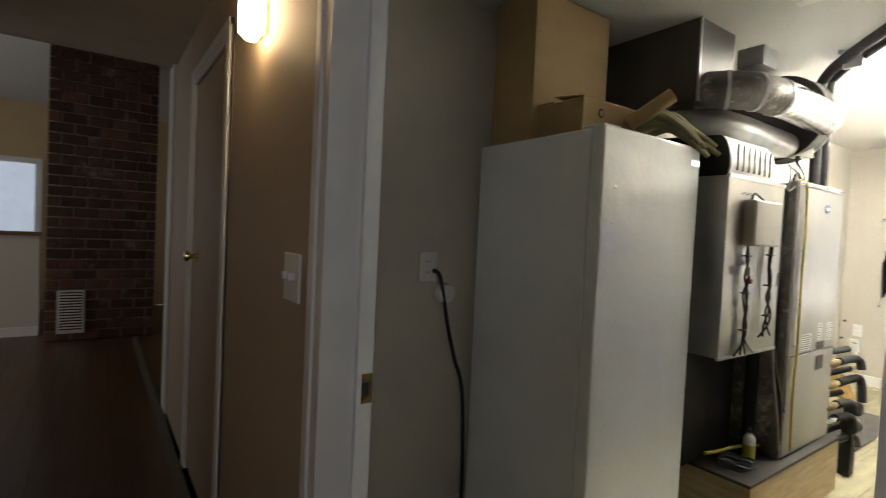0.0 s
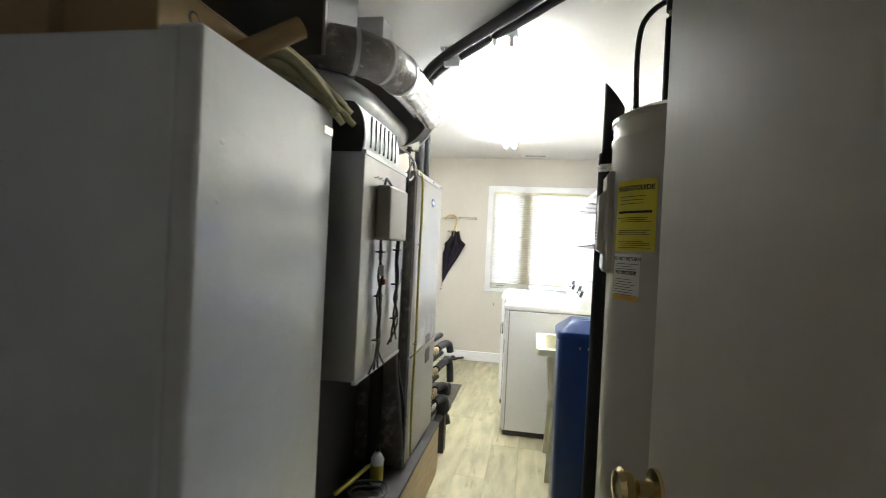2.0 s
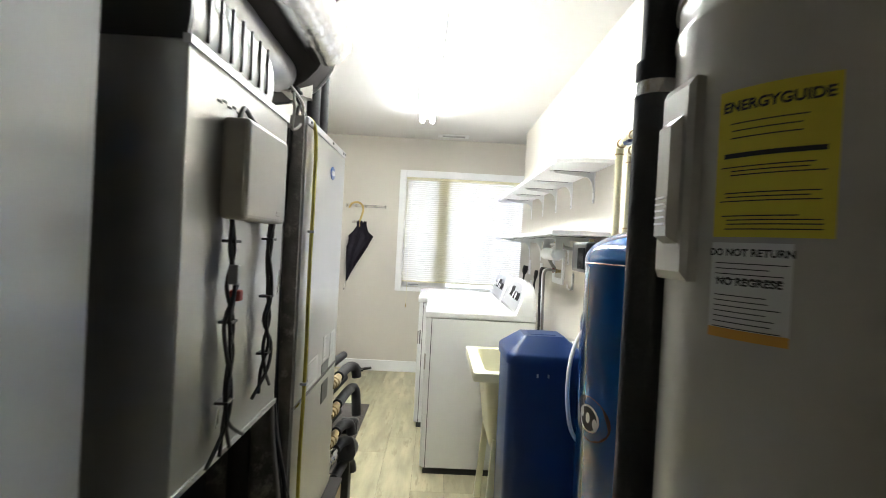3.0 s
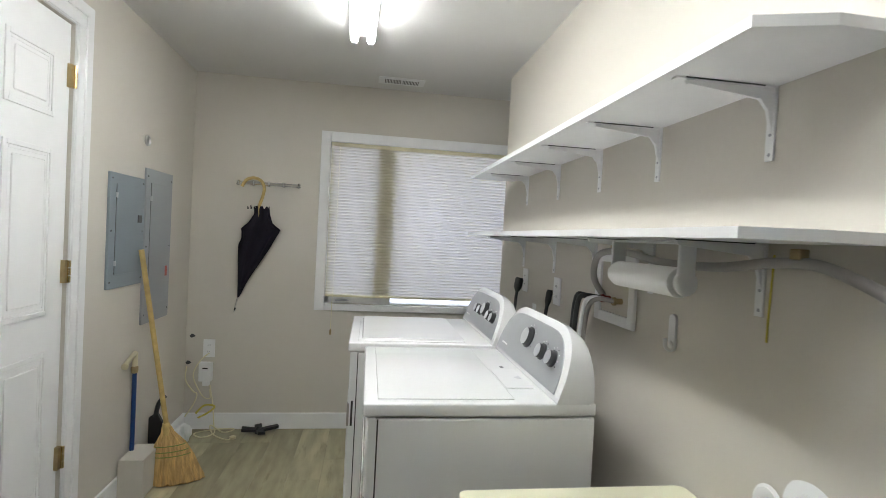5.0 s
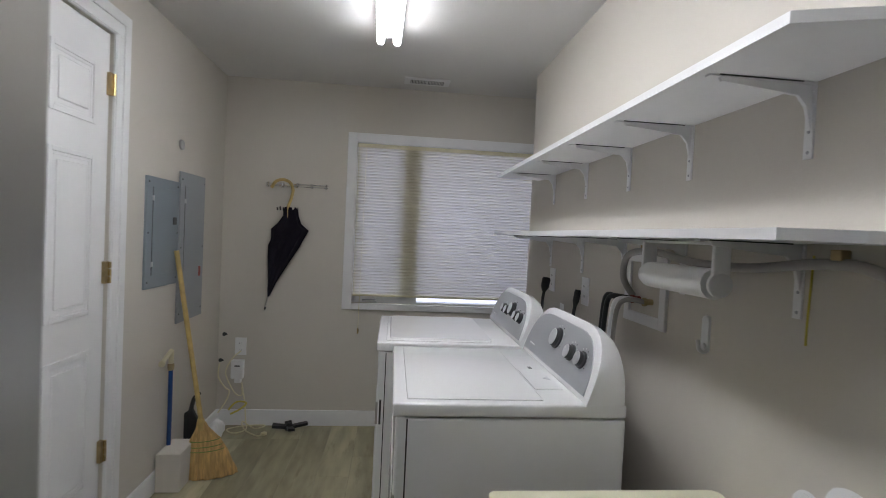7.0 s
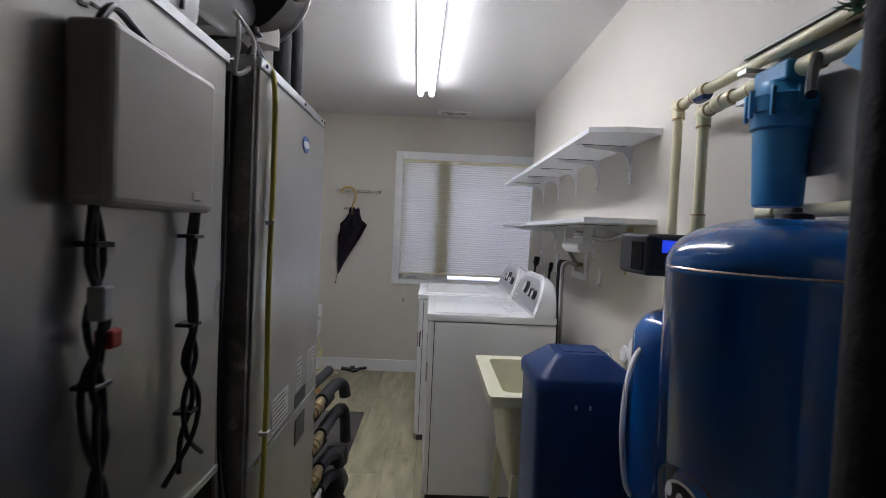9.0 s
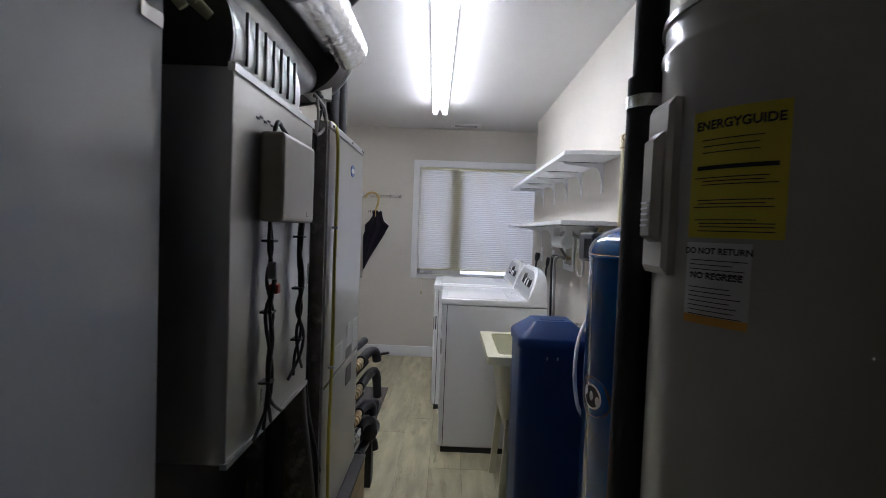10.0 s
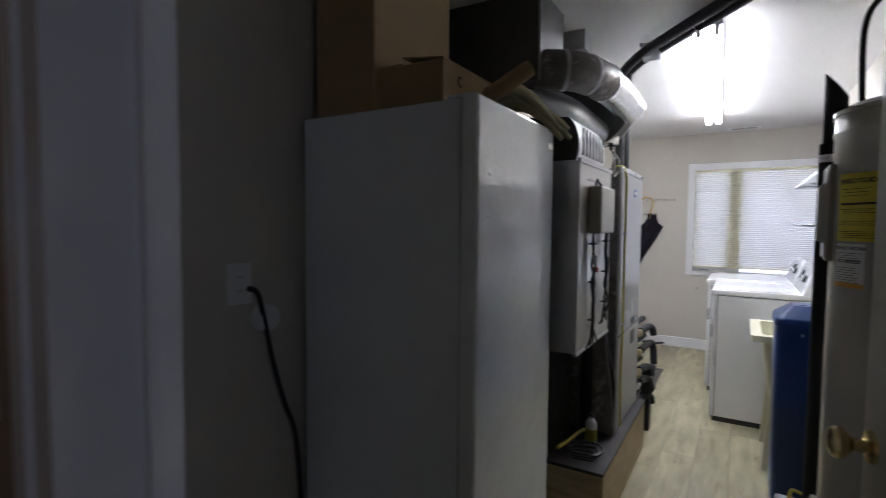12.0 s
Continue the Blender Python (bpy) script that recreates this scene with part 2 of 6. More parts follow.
def lathe(origin, axis, prof, seg=28, bm=None):
    u, v = frame_of(axis)
    d = Vector(axis).normalized()
    return loft([circle(Vector(origin) + d * h, max(r, 0.0004), u, v, seg) for h, r in prof], bm=bm)


def curve_points(pts, sub=6):
    pts = [Vector(p) for p in pts]
    if sub <= 1 or len(pts) < 3:
        return pts
    out = []
    e = [pts[0]] + pts + [pts[-1]]
    for i in range(1, len(e) - 2):
        p0, p1, p2, p3 = e[i - 1:i + 3]
        for k in range(sub):
            t = k / sub
            out.append(0.5 * (2 * p1 + (p2 - p0) * t + (2 * p0 - 5 * p1 + 4 * p2 - p3) * t * t + (3 * p1 - p0 - 3 * p2 + p3) * t ** 3))
    return out + [pts[-1]]


def tube(pts, r, seg=10, sub=6, bm=None, ripple=0.0):
    pts = curve_points(pts, sub)
    rings, u = [], None
    for i, p in enumerate(pts):
        d = (pts[min(i + 1, len(pts) - 1)] - pts[max(i - 1, 0)]).normalized()
        if u is None:
            u, v = frame_of(d)
        u = (u - d * u.dot(d)).normalized()
        v = d.cross(u)
        rr = (r(i / (len(pts) - 1)) if callable(r) else r) * (1 + (ripple if i % 2 else -ripple))
        rings.append(circle(p, rr, u, v, seg))
    return loft(rings, bm=bm)


def rrect(cx, cy, z, w, d, r, k=4):
    out = []
    for sx, sy, a0 in ((1, 1, 0), (-1, 1, 90), (-1, -1, 180), (1, -1, 270)):
        for i in range(k + 1):
            a = radians(a0 + 90 * i / k)
            out.append(Vector((cx + sx * (w / 2 - r) + r * math.cos(a), cy + sy * (d / 2 - r) + r * math.sin(a), z)))
    return out


def prism(outline, vec):
    return loft([[Vector(p) for p in outline], [Vector(p) + Vector(vec) for p in outline]])


def letters(name, text, size, material, parent, to_world):
    cu = bpy.data.curves.new(name, "FONT")
    cu.body, cu.size, cu.align_x, cu.extrude = text, size, "CENTER", 0.0
    cu.offset = size * 0.035
    tmp = new(name, cu)
    me = bpy.data.meshes.new_from_object(tmp.evaluated_get(bpy.context.evaluated_depsgraph_get()))
    bpy.data.objects.remove(tmp)
    bpy.data.curves.remove(cu)
    base = BASE.get(parent, Vector((0, 0, 0)))
    for v in me.vertices:
        v.co = to_world(v.co.x, v.co.y) - base
    me.materials.clear()
    me.materials.append(material)
    ob = new(name, me)
    ob.parent = parent
    return ob


def structure(name, bm, material, label="", smooth=False):
    return part(name, bm, material, None, label, smooth, kind="structure")


# ---- structure of the utility room ----
H = 2.38
XF, YL, YR = 7.09, 2.53, 0.53
WX0, WX1 = 1.163, 1.255
DY0, DY1, DH = 0.79, 1.765, 2.06

bm = box(WX0, WX1, DY1, 2.65, 0, H)
add_box(bm, WX0, WX1, -0.2, DY0, 0, H)
add_box(bm, WX0, WX1, DY0, DY1, DH, H)
structure("wall_west", bm, M_WALL, "painted wall with a doorway to the hall")
bm = box(WX0 - 0.012, WX0, DY1, 2.87, 0, H)
add_box(bm, WX0 - 0.012, WX0, -0.6, DY0, 0, H)
add_box(bm, WX0 - 0.012, WX0, DY0, DY1, DH, H)
add_box(bm, WX0 - 0.012, WX1 - 0.05, 3.65, 4.55, 0, H)
add_box(bm, WX0 - 0.012, WX1 - 0.05, 2.87, 3.65, 2.06, H)
structure("hall_wall", bm, M_HALL, "tan painted hallway wall")
bm = box(WX1, 4.93, YL, YL + 0.12, 0, H)
add_box(bm, 5.745, XF + 0.15, YL, YL + 0.12, 0, H)
add_box(bm, 4.93, 5.745, YL, YL + 0.12, 2.125, H)
structure("wall_north", bm, M_WALL, "off-white painted wall with a closed door")
bm = box(3.0, 6.605, YR - 0.12, YR, 0, H)
add_box(bm, WX1, 3.0, 0.25, 0.37, 0, H)
add_box(bm, 6.5, 6.605, -0.6, YR - 0.12, 0, H)
structure("wall_south", bm, M_WALL, "off-white painted wall behind shelves")
WY0, WY1, WZ0, WZ1 = 0.33, 1.645, 0.87, 1.985
bm = box(XF, XF + 0.15, WY1, YL, 0, H)
add_box(bm, XF, XF + 0.15, -0.6, WY0, 0, H)
add_box(bm, XF, XF + 0.15, WY0, WY1, 0, WZ0)
add_box(bm, XF, XF + 0.15, WY0, WY1, WZ1, H)
structure("wall_east", bm, M_WALL, "off-white painted wall with a window")
structure("alcove_wall", box(6.605, XF + 0.15, -0.72, -0.6, 0, H), M_WALL, "off-white painted wall closing the alcove")
bm = box(WX1, XF + 0.15, -0.75, YL + 0.12, H, H + 0.1)
structure("ceiling", bm, M_CEIL, "off-white painted ceiling")


def baseboard(x0, x1, y0, y1, name="baseboard"):
    structure(name, box(x0, x1, y0, y1, 0.0, 0.11, bevel=0.004), M_TRIM, "white painted baseboard")


baseboard(5.86, XF, YL - 0.014, YL)
baseboard(WX1, 4.84, YL - 0.014, YL)
baseboard(XF - 0.014, XF, -0.6, YL - 0.014)
baseboard(3.0, 6.605, YR, YR + 0.014)

# doorway jamb, casing and open door
bm = box(WX0 - 0.03, WX1 + 0.01, DY1 - 0.02, DY1, 0, DH)
add_box(bm, WX0 - 0.03, WX1 + 0.01, DY0, DY0 + 0.02, 0, DH)
add_box(bm, WX0 - 0.03, WX1 + 0.01, DY0, DY1, DH - 0.02, DH + 0.001)
add_box(bm, WX0 + 0.055, WX0 + 0.067, DY1 - 0.035, DY1 - 0.02, 0, DH - 0.02)
frame_d = structure("door_frame", bm, M_TRIM, "white painted wooden door jamb")


def casing(name, pts, w, nrm, t=0.018):
    """Stepped casing boards round an opening: three bars with a raised outer band."""
    (x0, y0), (x1, y1), z1 = pts
    bm = bmesh.new()
    dx, dy = (1, 0) if abs(x1 - x0) > abs(y1 - y0) else (0, 1)
    for k, (a, b, tt) in enumerate(((0, w, t * 0.6), (w * 0.55, w, t), (0.004, w * 0.22, t * 0.85))):
        for side in (0, 1):
            s = -1 if side == 0 else 1
            px, py = (x0, y0) if side == 0 else (x1, y1)
            xa, xb = sorted((px + s * dx * a, px + s * dx * b))
            ya, yb = sorted((py + s * dy * a, py + s * dy * b))
            if dx:
                ya, yb = sorted((py, py + nrm * tt))
            else:
                xa, xb = sorted((px, px + nrm * tt))
            add_box(bm, xa, xb, ya, yb, 0, z1 + a if k != 1 else z1 + b - 0.0005, bevel=0.002, seg=1)
        xa, xb, ya, yb = min(x0, x1) - dx * b, max(x0, x1) + dx * b, min(y0, y1) - dy * b, max(y0, y1) + dy * b
        if dx:
            ya, yb = sorted((y0, y0 + nrm * (tt + 0.0006)))
        else:
            xa, xb = sorted((x0, x0 + nrm * (tt + 0.0006)))
        add_box(bm, xa, xb, ya, yb, z1 + a, z1 + b, bevel=0.002, seg=1)
    return structure(name, bm, M_TRIM, "white painted moulded door casing")


casing("trim", ((WX0 - 0.012, DY0), (WX0 - 0.012, DY1), DH), 0.075, -1)
casing("trim", ((WX1, DY0), (WX1, DY1), DH), 0.075, 1)
casing("trim", ((4.93, YL), (5.745, YL), 2.125), 0.1, -1)

place(0.05, 0.01, 0.015)
door = thing("room_door", (1.255, 0.82, 0.01), "greige flush door standing open beside the water heater", "door")
DHX, DHY, DANG = 1.25, 0.825, math.atan2(0.137, 0.905)


def on_door(bm_):
    bm_.transform(Matrix.Translation((DHX, DHY, 0)) @ Matrix.Rotation(DANG, 4, "Z"))
    return bm_


part("door_leaf", on_door(box(0.0, 0.878, -0.035, 0.0, 0.012, 2.04, bevel=0.002)), M_TANDOOR, door)


def door_knob(parent, x, y, z, s):
    part("door_knob", on_door(lathe((x, y, z), (0, s, 0), ((0, 0.032), (0.006, 0.031), (0.008, 0.013), (0.03, 0.012), (0.036, 0.02),
         (0.045, 0.029), (0.056, 0.031), (0.064, 0.026), (0.068, 0.012), (0.069, 0.0)))), M_BRASS, parent, "polished brass door knob", True)


door_knob(door, 0.838, 0.0, 0.955, 1)
door_knob(door, 0.838, -0.035, 0.955, -1)
part("latch_plate", on_door(box(0.8778, 0.8795, -0.029, -0.006, 0.905, 0.965)), M_BRASS, door, "brass latch plate")
place()
sp = thing("strike_plate", (1.225, 1.73, 0.94), "brass strike plate on the door jamb", "door hardware")
part("plate", box(1.226, 1.2635, 1.742, 1.745, 0.935, 1.005, bevel=0.001), M_BRASS, sp)
part("latch_hole", box(1.236, 1.254, 1.7405, 1.7422, 0.955, 0.985), M_DARKP, sp)

# closed six panel door
d2 = thing("panel_door", (5.34, YL + 0.03, 0.1), "white six-panel door, closed, in the long wall", "door")
part("door_leaf", box(4.935, 5.74, YL + 0.012, YL + 0.05, 0.095, 2.12), M_DOOR, d2)
for px in (5.03, 5.39):
    for z0, z1 in ((0.3, 0.86), (1.0, 1.62), (1.74, 1.98)):
        bm = bmesh.new()
        w = 0.26
        for a, b, t in ((0.0, 0.018, 0.006), (0.018, 0.03, 0.002)):
            for bx in ((px + a, px + b, z0 + a, z1 - a), (px + w - b, px + w - a, z0 + a, z1 - a)):
                add_box(bm, bx[0], bx[1], YL + 0.012 - t, YL + 0.0119, bx[2], bx[3], bevel=0.0015, seg=1)
            for bz in ((z0 + a, z0 + b), (z1 - b, z1 - a)):
                add_box(bm, px + b, px + w - b, YL + 0.012 - t, YL + 0.0119, bz[0], bz[1], bevel=0.0015, seg=1)
        add_box(bm, px + 0.045, px + w - 0.045, YL + 0.007, YL + 0.0119, z0 + 0.045, z1 - 0.045, bevel=0.004, seg=1)
        part("door_panel", bm, M_DOOR, d2)
for z in (1.92, 1.157, 0.415):
    h = part("hinge", box(5.722, 5.765, YL - 0.004, YL + 0.001 + 0.01, z - 0.045, z + 0.045), M_BRASSD, d2, "brass butt hinge")
    for k in range(3):
        part("knuckle", lathe((5.745, YL - 0.008, z - 0.044 + k * 0.03), (0, 0, 1), ((0, 0.006), (0.0275, 0.006)), 12), M_BRASS, h, smooth=True)
structure("threshold", box(4.93, 5.745, YL - 0.02, YL + 0.1, 0, 0.094, bevel=0.003), M_TRIM, "white painted raised door threshold")

# ---- window ----
win = thing("window_1", (XF, 1.0, WZ0), "white framed window with a lowered pleated shade", "window", kind="structure")
bm = bmesh.new()
for y0, y1, z0, z1 in ((WY1, 1.709, 0.826, 2.055), (0.265, WY0, 0.826, 2.055), (WY0, WY1, 1.985, 2.055), (WY0, WY1, 0.826, 0.872)):
    add_box(bm, XF - 0.018, XF, y0, y1, z0, z1, bevel=0.003, seg=1)
part("window_frame", bm, M_TRIM, win, "white painted window casing")
bm = bmesh.new()
for y0, y1, z0, z1 in ((WY1 - 0.03, WY1, WZ0, WZ1), (WY0, WY0 + 0.03, WZ0, WZ1), (WY0, WY1, WZ1 - 0.03, WZ1), (1.29, WY1, 0.873, 0.925), (WY0, 1.2, 0.872, 0.882), (1.19, 1.31, WZ0, WZ1)):
    add_box(bm, XF + 0.03, XF + 0.1, y0, y1, z0, z1, bevel=0.002, seg=1)
part("sash", bm, M_TRIM, win)
for y0, y1, zb in ((WY0 + 0.03, 1.19, 0.882), (1.31, WY1 - 0.03, 0.925)):
    g = part("pane", box(XF + 0.07, XF + 0.076, y0, y1, zb, WZ1 - 0.03), M_GLASS, win)
    g.visible_shadow = False
crank = part("crank_handle", box(XF + 0.0, XF + 0.03, 1.47, 1.56, 0.885, 0.893, bevel=0.002), M_TRIM, win)
part("crank_arm", tube([(XF + 0.02, 1.48, 0.893), (XF - 0.01, 1.5, 0.9), (XF - 0.012, 1.57, 0.896)], 0.006), M_GREYP, crank, smooth=True)
shade = thing("pleated_shade", (XF, 1.0, 1.96), "off-white pleated fabric shade lowered over the window", "window shade")
bm = bmesh.new()
n = 50
z0, z1 = 0.934, 1.958
prev = None
for i in range(n * 2 + 1):
    z = z1 - (z1 - z0) * i / (2 * n)
    x = XF - 0.002 + (0.004 if i % 2 else 0)
    a, b = bm.verts.new((x, 0.337, z)), bm.verts.new((x, 1.638, z))
    if prev:
        bm.faces.new((prev[0], prev[1], b, a))
    prev = (a, b)
part("pleats", bm, M_PLEAT, shade)
# thin opaque strips, one per pleat, stand in for the folds' shadow lines
bm = bmesh.new()
for i in range(n + 1):
    z = z1 - (z1 - z0) * i / n
    add_box(bm, XF - 0.0065, XF - 0.0042, 0.337, 1.638, z - 0.001, z + 0.001)
part("pleat_folds", bm, M_FOLD_SHADOW, shade, kind="stuff")
part("head_rail", box(XF - 0.018, XF + 0.02, 0.335, 1.64, 1.957, 1.983, bevel=0.003), M_PVC, shade, "cream head rail")
part("bottom_rail", box(XF - 0.012, XF + 0.014, 0.335, 1.64, 0.922, 0.936, bevel=0.002), M_PVC, shade, "cream bottom rail")
bm = tube([(XF - 0.022, 1.58, 1.95), (XF - 0.022, 1.585, 1.2), (XF - 0.022, 1.59, 0.7)], 0.0022, 6, 1)
part("pull_cord", bm, M_PVC, shade)
part("tassel", lathe((XF - 0.022, 1.59, 0.66), (0, 0, 1), ((0, 0.006), (0.03, 0.007), (0.04, 0.002)), 10), M_BRASSD, shade, smooth=True)

# ---- ceiling fittings ----
lamp = thing("fluorescent_lamp", (4.87, 1.39, 2.31), "long twin-tube fluorescent ceiling lamp, lit", "ceiling lamp")
LY0, LY1 = 1.357, 1.434


def lamp_y(x):
    return LY0 + (x - 3.65) / 2.44 * (LY1 - LY0)


def slanted(x0, x1, dy0, dy1, z0, z1):
    return loft([[(x0, lamp_y(x0) + dy0, z0), (x0, lamp_y(x0) + dy1, z0), (x0, lamp_y(x0) + dy1, z1), (x0, lamp_y(x0) + dy0, z1)],
                 [(x1, lamp_y(x1) + dy0, z0), (x1, lamp_y(x1) + dy1, z0), (x1, lamp_y(x1) + dy1, z1), (x1, lamp_y(x1) + dy0, z1)]])


part("housing", slanted(3.65, 6.09, -0.062, 0.062, 2.335, H), M_TRIM, lamp)
for s in (-1, 1):
    t = part("tube", tube([(3.68, lamp_y(3.68) + s * 0.04, 2.312), (6.07, lamp_y(6.07) + s * 0.04, 2.312)], 0.019, 14), M_TUBE, lamp, "glowing white fluorescent tube", True)
    for x in (3.66, 6.075):
        part("tube_socket", box(x - 0.012, x + 0.012, lamp_y(x) + s * 0.04 - 0.012, lamp_y(x) + s * 0.04 + 0.012, 2.29, 2.34, bevel=0.003), M_TRIM, lamp, "white lamp holder")

vent = thing("ceiling_vent", (6.9, 1.2, H), "white louvred ceiling air vent", "vent")
bm = box(6.81, 6.945, 1.045, 1.345, H - 0.008, H, bevel=0.003, seg=1)
part("vent_plate", bm, M_TRIM, vent)
for g0 in (1.085, 1.2):
    for k in range(11):
        y = g0 + k * 0.0098
        part("slot", box(6.84, 6.915, y, y + 0.005, H - 0.0095, H - 0.0082), M_DARKP, vent)

hatch = thing("attic_hatch", (2.75, 1.3, H), "white painted ceiling hatch with a raised frame", "hatch")
bm = bmesh.new()
for x0, x1, y0, y1 in ((2.4, 2.46, 1.0, 1.62), (3.08, 3.14, 1.0, 1.62), (2.46, 3.08, 1.0, 1.06), (2.46, 3.08, 1.56, 1.62)):
    add_box(bm, x0, x1, y0, y1, H - 0.022, H, bevel=0.005, seg=1)
part("frame", bm, M_TRIM, hatch)
part("panel", box(2.46, 3.08, 1.06, 1.56, H - 0.008, H), M_CEIL, hatch)

# ---- freezer and what lies on it ----
fr = thing("upright_freezer", (2.47, 2.15, 0), "tall white textured upright freezer with a closed door", "freezer")
part("cabinet", box(2.157, 2.772, 1.875, 2.49, 0.03, 1.737, bevel=0.008), M_FREEZ, fr)
part("gasket", box(2.17, 2.78, 1.862, 1.876, 0.12, 1.73), M_GREYH, fr)
part("freezer_door", box(2.143, 2.775, 1.808, 1.863, 0.11, 1.741, bevel=0.009, seg=3), M_FREEZ, fr)
part("kick_plate", box(2.17, 2.78, 1.85, 1.88, 0.0, 0.1), M_DARKP, fr)
part("handle_recess", box(2.1445, 2.1462, 1.826, 1.84, 0.86, 1.05, bevel=0.0004, seg=1), M_GREYH, fr)
part("hinge_cover", box(2.17, 2.27, 1.83, 1.925, 1.737, 1.752, bevel=0.006), M_FREEZ, fr)
part("badge", box(2.705, 2.765, 1.804, 1.8085, 1.658, 1.684, bevel=0.001, seg=1), M_CHROME, fr, "small chrome badge")
for x, z in ((2.22, 1.528), (2.212, 1.405)):
    part("dent", lathe((x, 1.8085, z), (0, -1, 0), ((0, 0.008), (0.001, 0.006), (0.0016, 0.002)), 14), M_FREEZ, fr, smooth=True)


def carton(name, x0, x1, y0, y1, z0, z1, label, open_top=False):
    b = thing(name, ((x0 + x1) / 2, (y0 + y1) / 2, z0), label, "cardboard box")
    part("carton", box(x0, x1, y0, y1, z0, z1, bevel=0.003, seg=1), M_CARD, b)
    ym = (y0 + y1) / 2
    part("flap", loft([[(x0, y0, z1), (x1, y0, z1), (x1, y0, z1 + 0.004), (x0, y0, z1 + 0.004)],
                       [(x0, ym - 0.002, z1 + (0.02 if open_top else 0.004)), (x1, ym - 0.002, z1 + (0.012 if open_top else 0.004)), (x1, ym - 0.002, z1 + (0.016 if open_top else 0.008)), (x0, ym - 0.002, z1 + (0.024 if open_top else 0.008))]]), M_CARD, b)
    part("flap", box(x0, x1, ym + 0.002, y1, z1 + 0.0005, z1 + 0.005), M_CARD, b)
    return b


place(-0.01, -0.035, 0.0)
b1 = carton("large_carton", 2.19, 2.66, 2.235, 2.485, 1.737, 2.355, "large brown cardboard box standing on the freezer")
place(0.05, 0.035, 0.0)
b2 = carton("small_carton", 2.165, 2.56, 1.93, 2.228, 1.738, 1.878, "low brown cardboard box, loosely closed, on the freezer", True)
for k, z in enumerate((1.84, 1.832)):
    part("printed_mark", lathe((2.27 + 0.002 * k, 1.929, 1.83), (0, -1, 0), ((0, 0.018 - 0.006 * k), (0.0006 + 0.0006 * k, 0.018 - 0.006 * k)), 16), M_INK if k == 0 else M_CARD, b2)
place(0.0, -0.035, 0.0)
bag = thing("plastic_bag", (2.45, 2.3, 2.355), "crumpled white plastic bag on the large box", "bag")
bm = bmesh.new()
bmesh.ops.create_icosphere(bm, subdivisions=4, radius=1)
for v in bm.verts:
    k = 1 + 0.3 * noise.noise(v.co * 3.2) + 0.12 * noise.noise(v.co * 9)
    v.co = Vector((2.42 + v.co.x * 0.17 * k, 2.36 + v.co.y * 0.1 * k, 2.368 + v.co.z * 0.01 * k))
part("bag", bm, M_WLABEL, bag, smooth=True)

place()
ct = thing("cardboard_tube", (2.6, 2.0, 1.745), "short tan cardboard tube leaning on the freezer top", "tube")
u = Vector((0.25, -0.30, 0.28)).normalized()
a = Vector((2.50, 1.97, 1.815))
part("tube", loft([circle(a, 0.03, *frame_of(u)), circle(a + u * 0.2, 0.03, *frame_of(u)), circle(a + u * 0.2, 0.026, *frame_of(u)), circle(a + u * 0.12, 0.026, *frame_of(u))]), M_CARD, ct, smooth=True)
gl = thing("work_gloves", (2.72, 1.9, 1.745), "pair of worn olive cloth work gloves hanging over the edge", "gloves")
for g in range(2):
    bm = bmesh.new()
    for k in range(5):
        x = 2.65 + 0.026 * k + 0.03 * g
        zz = 1.80 - 0.03 * g
        tube([(x - 0.16, 2.0 + 0.02 * g, zz + 0.0), (x - 0.07, 1.91, zz + 0.06 + 0.012 * math.sin(k * 2)), (x + 0.0, 1.84, zz + 0.015), (x + 0.03 + 0.008 * k, 1.79 - 0.006 * k, zz - 0.04 - 0.014 * (k % 3))],
             lambda t: 0.025 * (1.15 - 0.78 * t), 10, 6, bm)
    part("glove", bm, M_GLOVE, gl, smooth=True)

# outlet by the freezer
def outlet(name, at, nrm, label, w=0.075, h=0.118, holes=True):
    """A cover plate on a wall: nrm is the outward axis, '+x', '-x', '+y' or '-y'."""
    x, y, z = at
    s = 1 if nrm[0] == "+" else -1
    o = thing(name, at, label, "wall outlet")

    def slab(du0, du1, z0, z1, d0, d1, bev=0.0):
        if nrm[1] == "y":
            return box(x + du0, x + du1, *sorted((y + s * d0, y + s * d1)), z + z0, z + z1, bevel=bev, seg=1)
        return box(*sorted((x + s * d0, x + s * d1)), y + du0, y + du1, z + z0, z + z1, bevel=bev, seg=1)
    part("cover_plate", slab(-w / 2, w / 2, -h / 2, h / 2, 0, 0.006, 0.002), M_TRIM, o)
    if holes:
        for dz in (-0.022, 0.022):
            r = part("receptacle", slab(-0.016, 0.016, dz - 0.014, dz + 0.014, 0.006, 0.008, 0.001), M_TRIM, o)
            for du in (-0.006, 0.006):
                part("slot", slab(du - 0.0012, du + 0.0012, dz - 0.005, dz + 0.005, 0.008, 0.0085), M_DARKP, r)
    return o


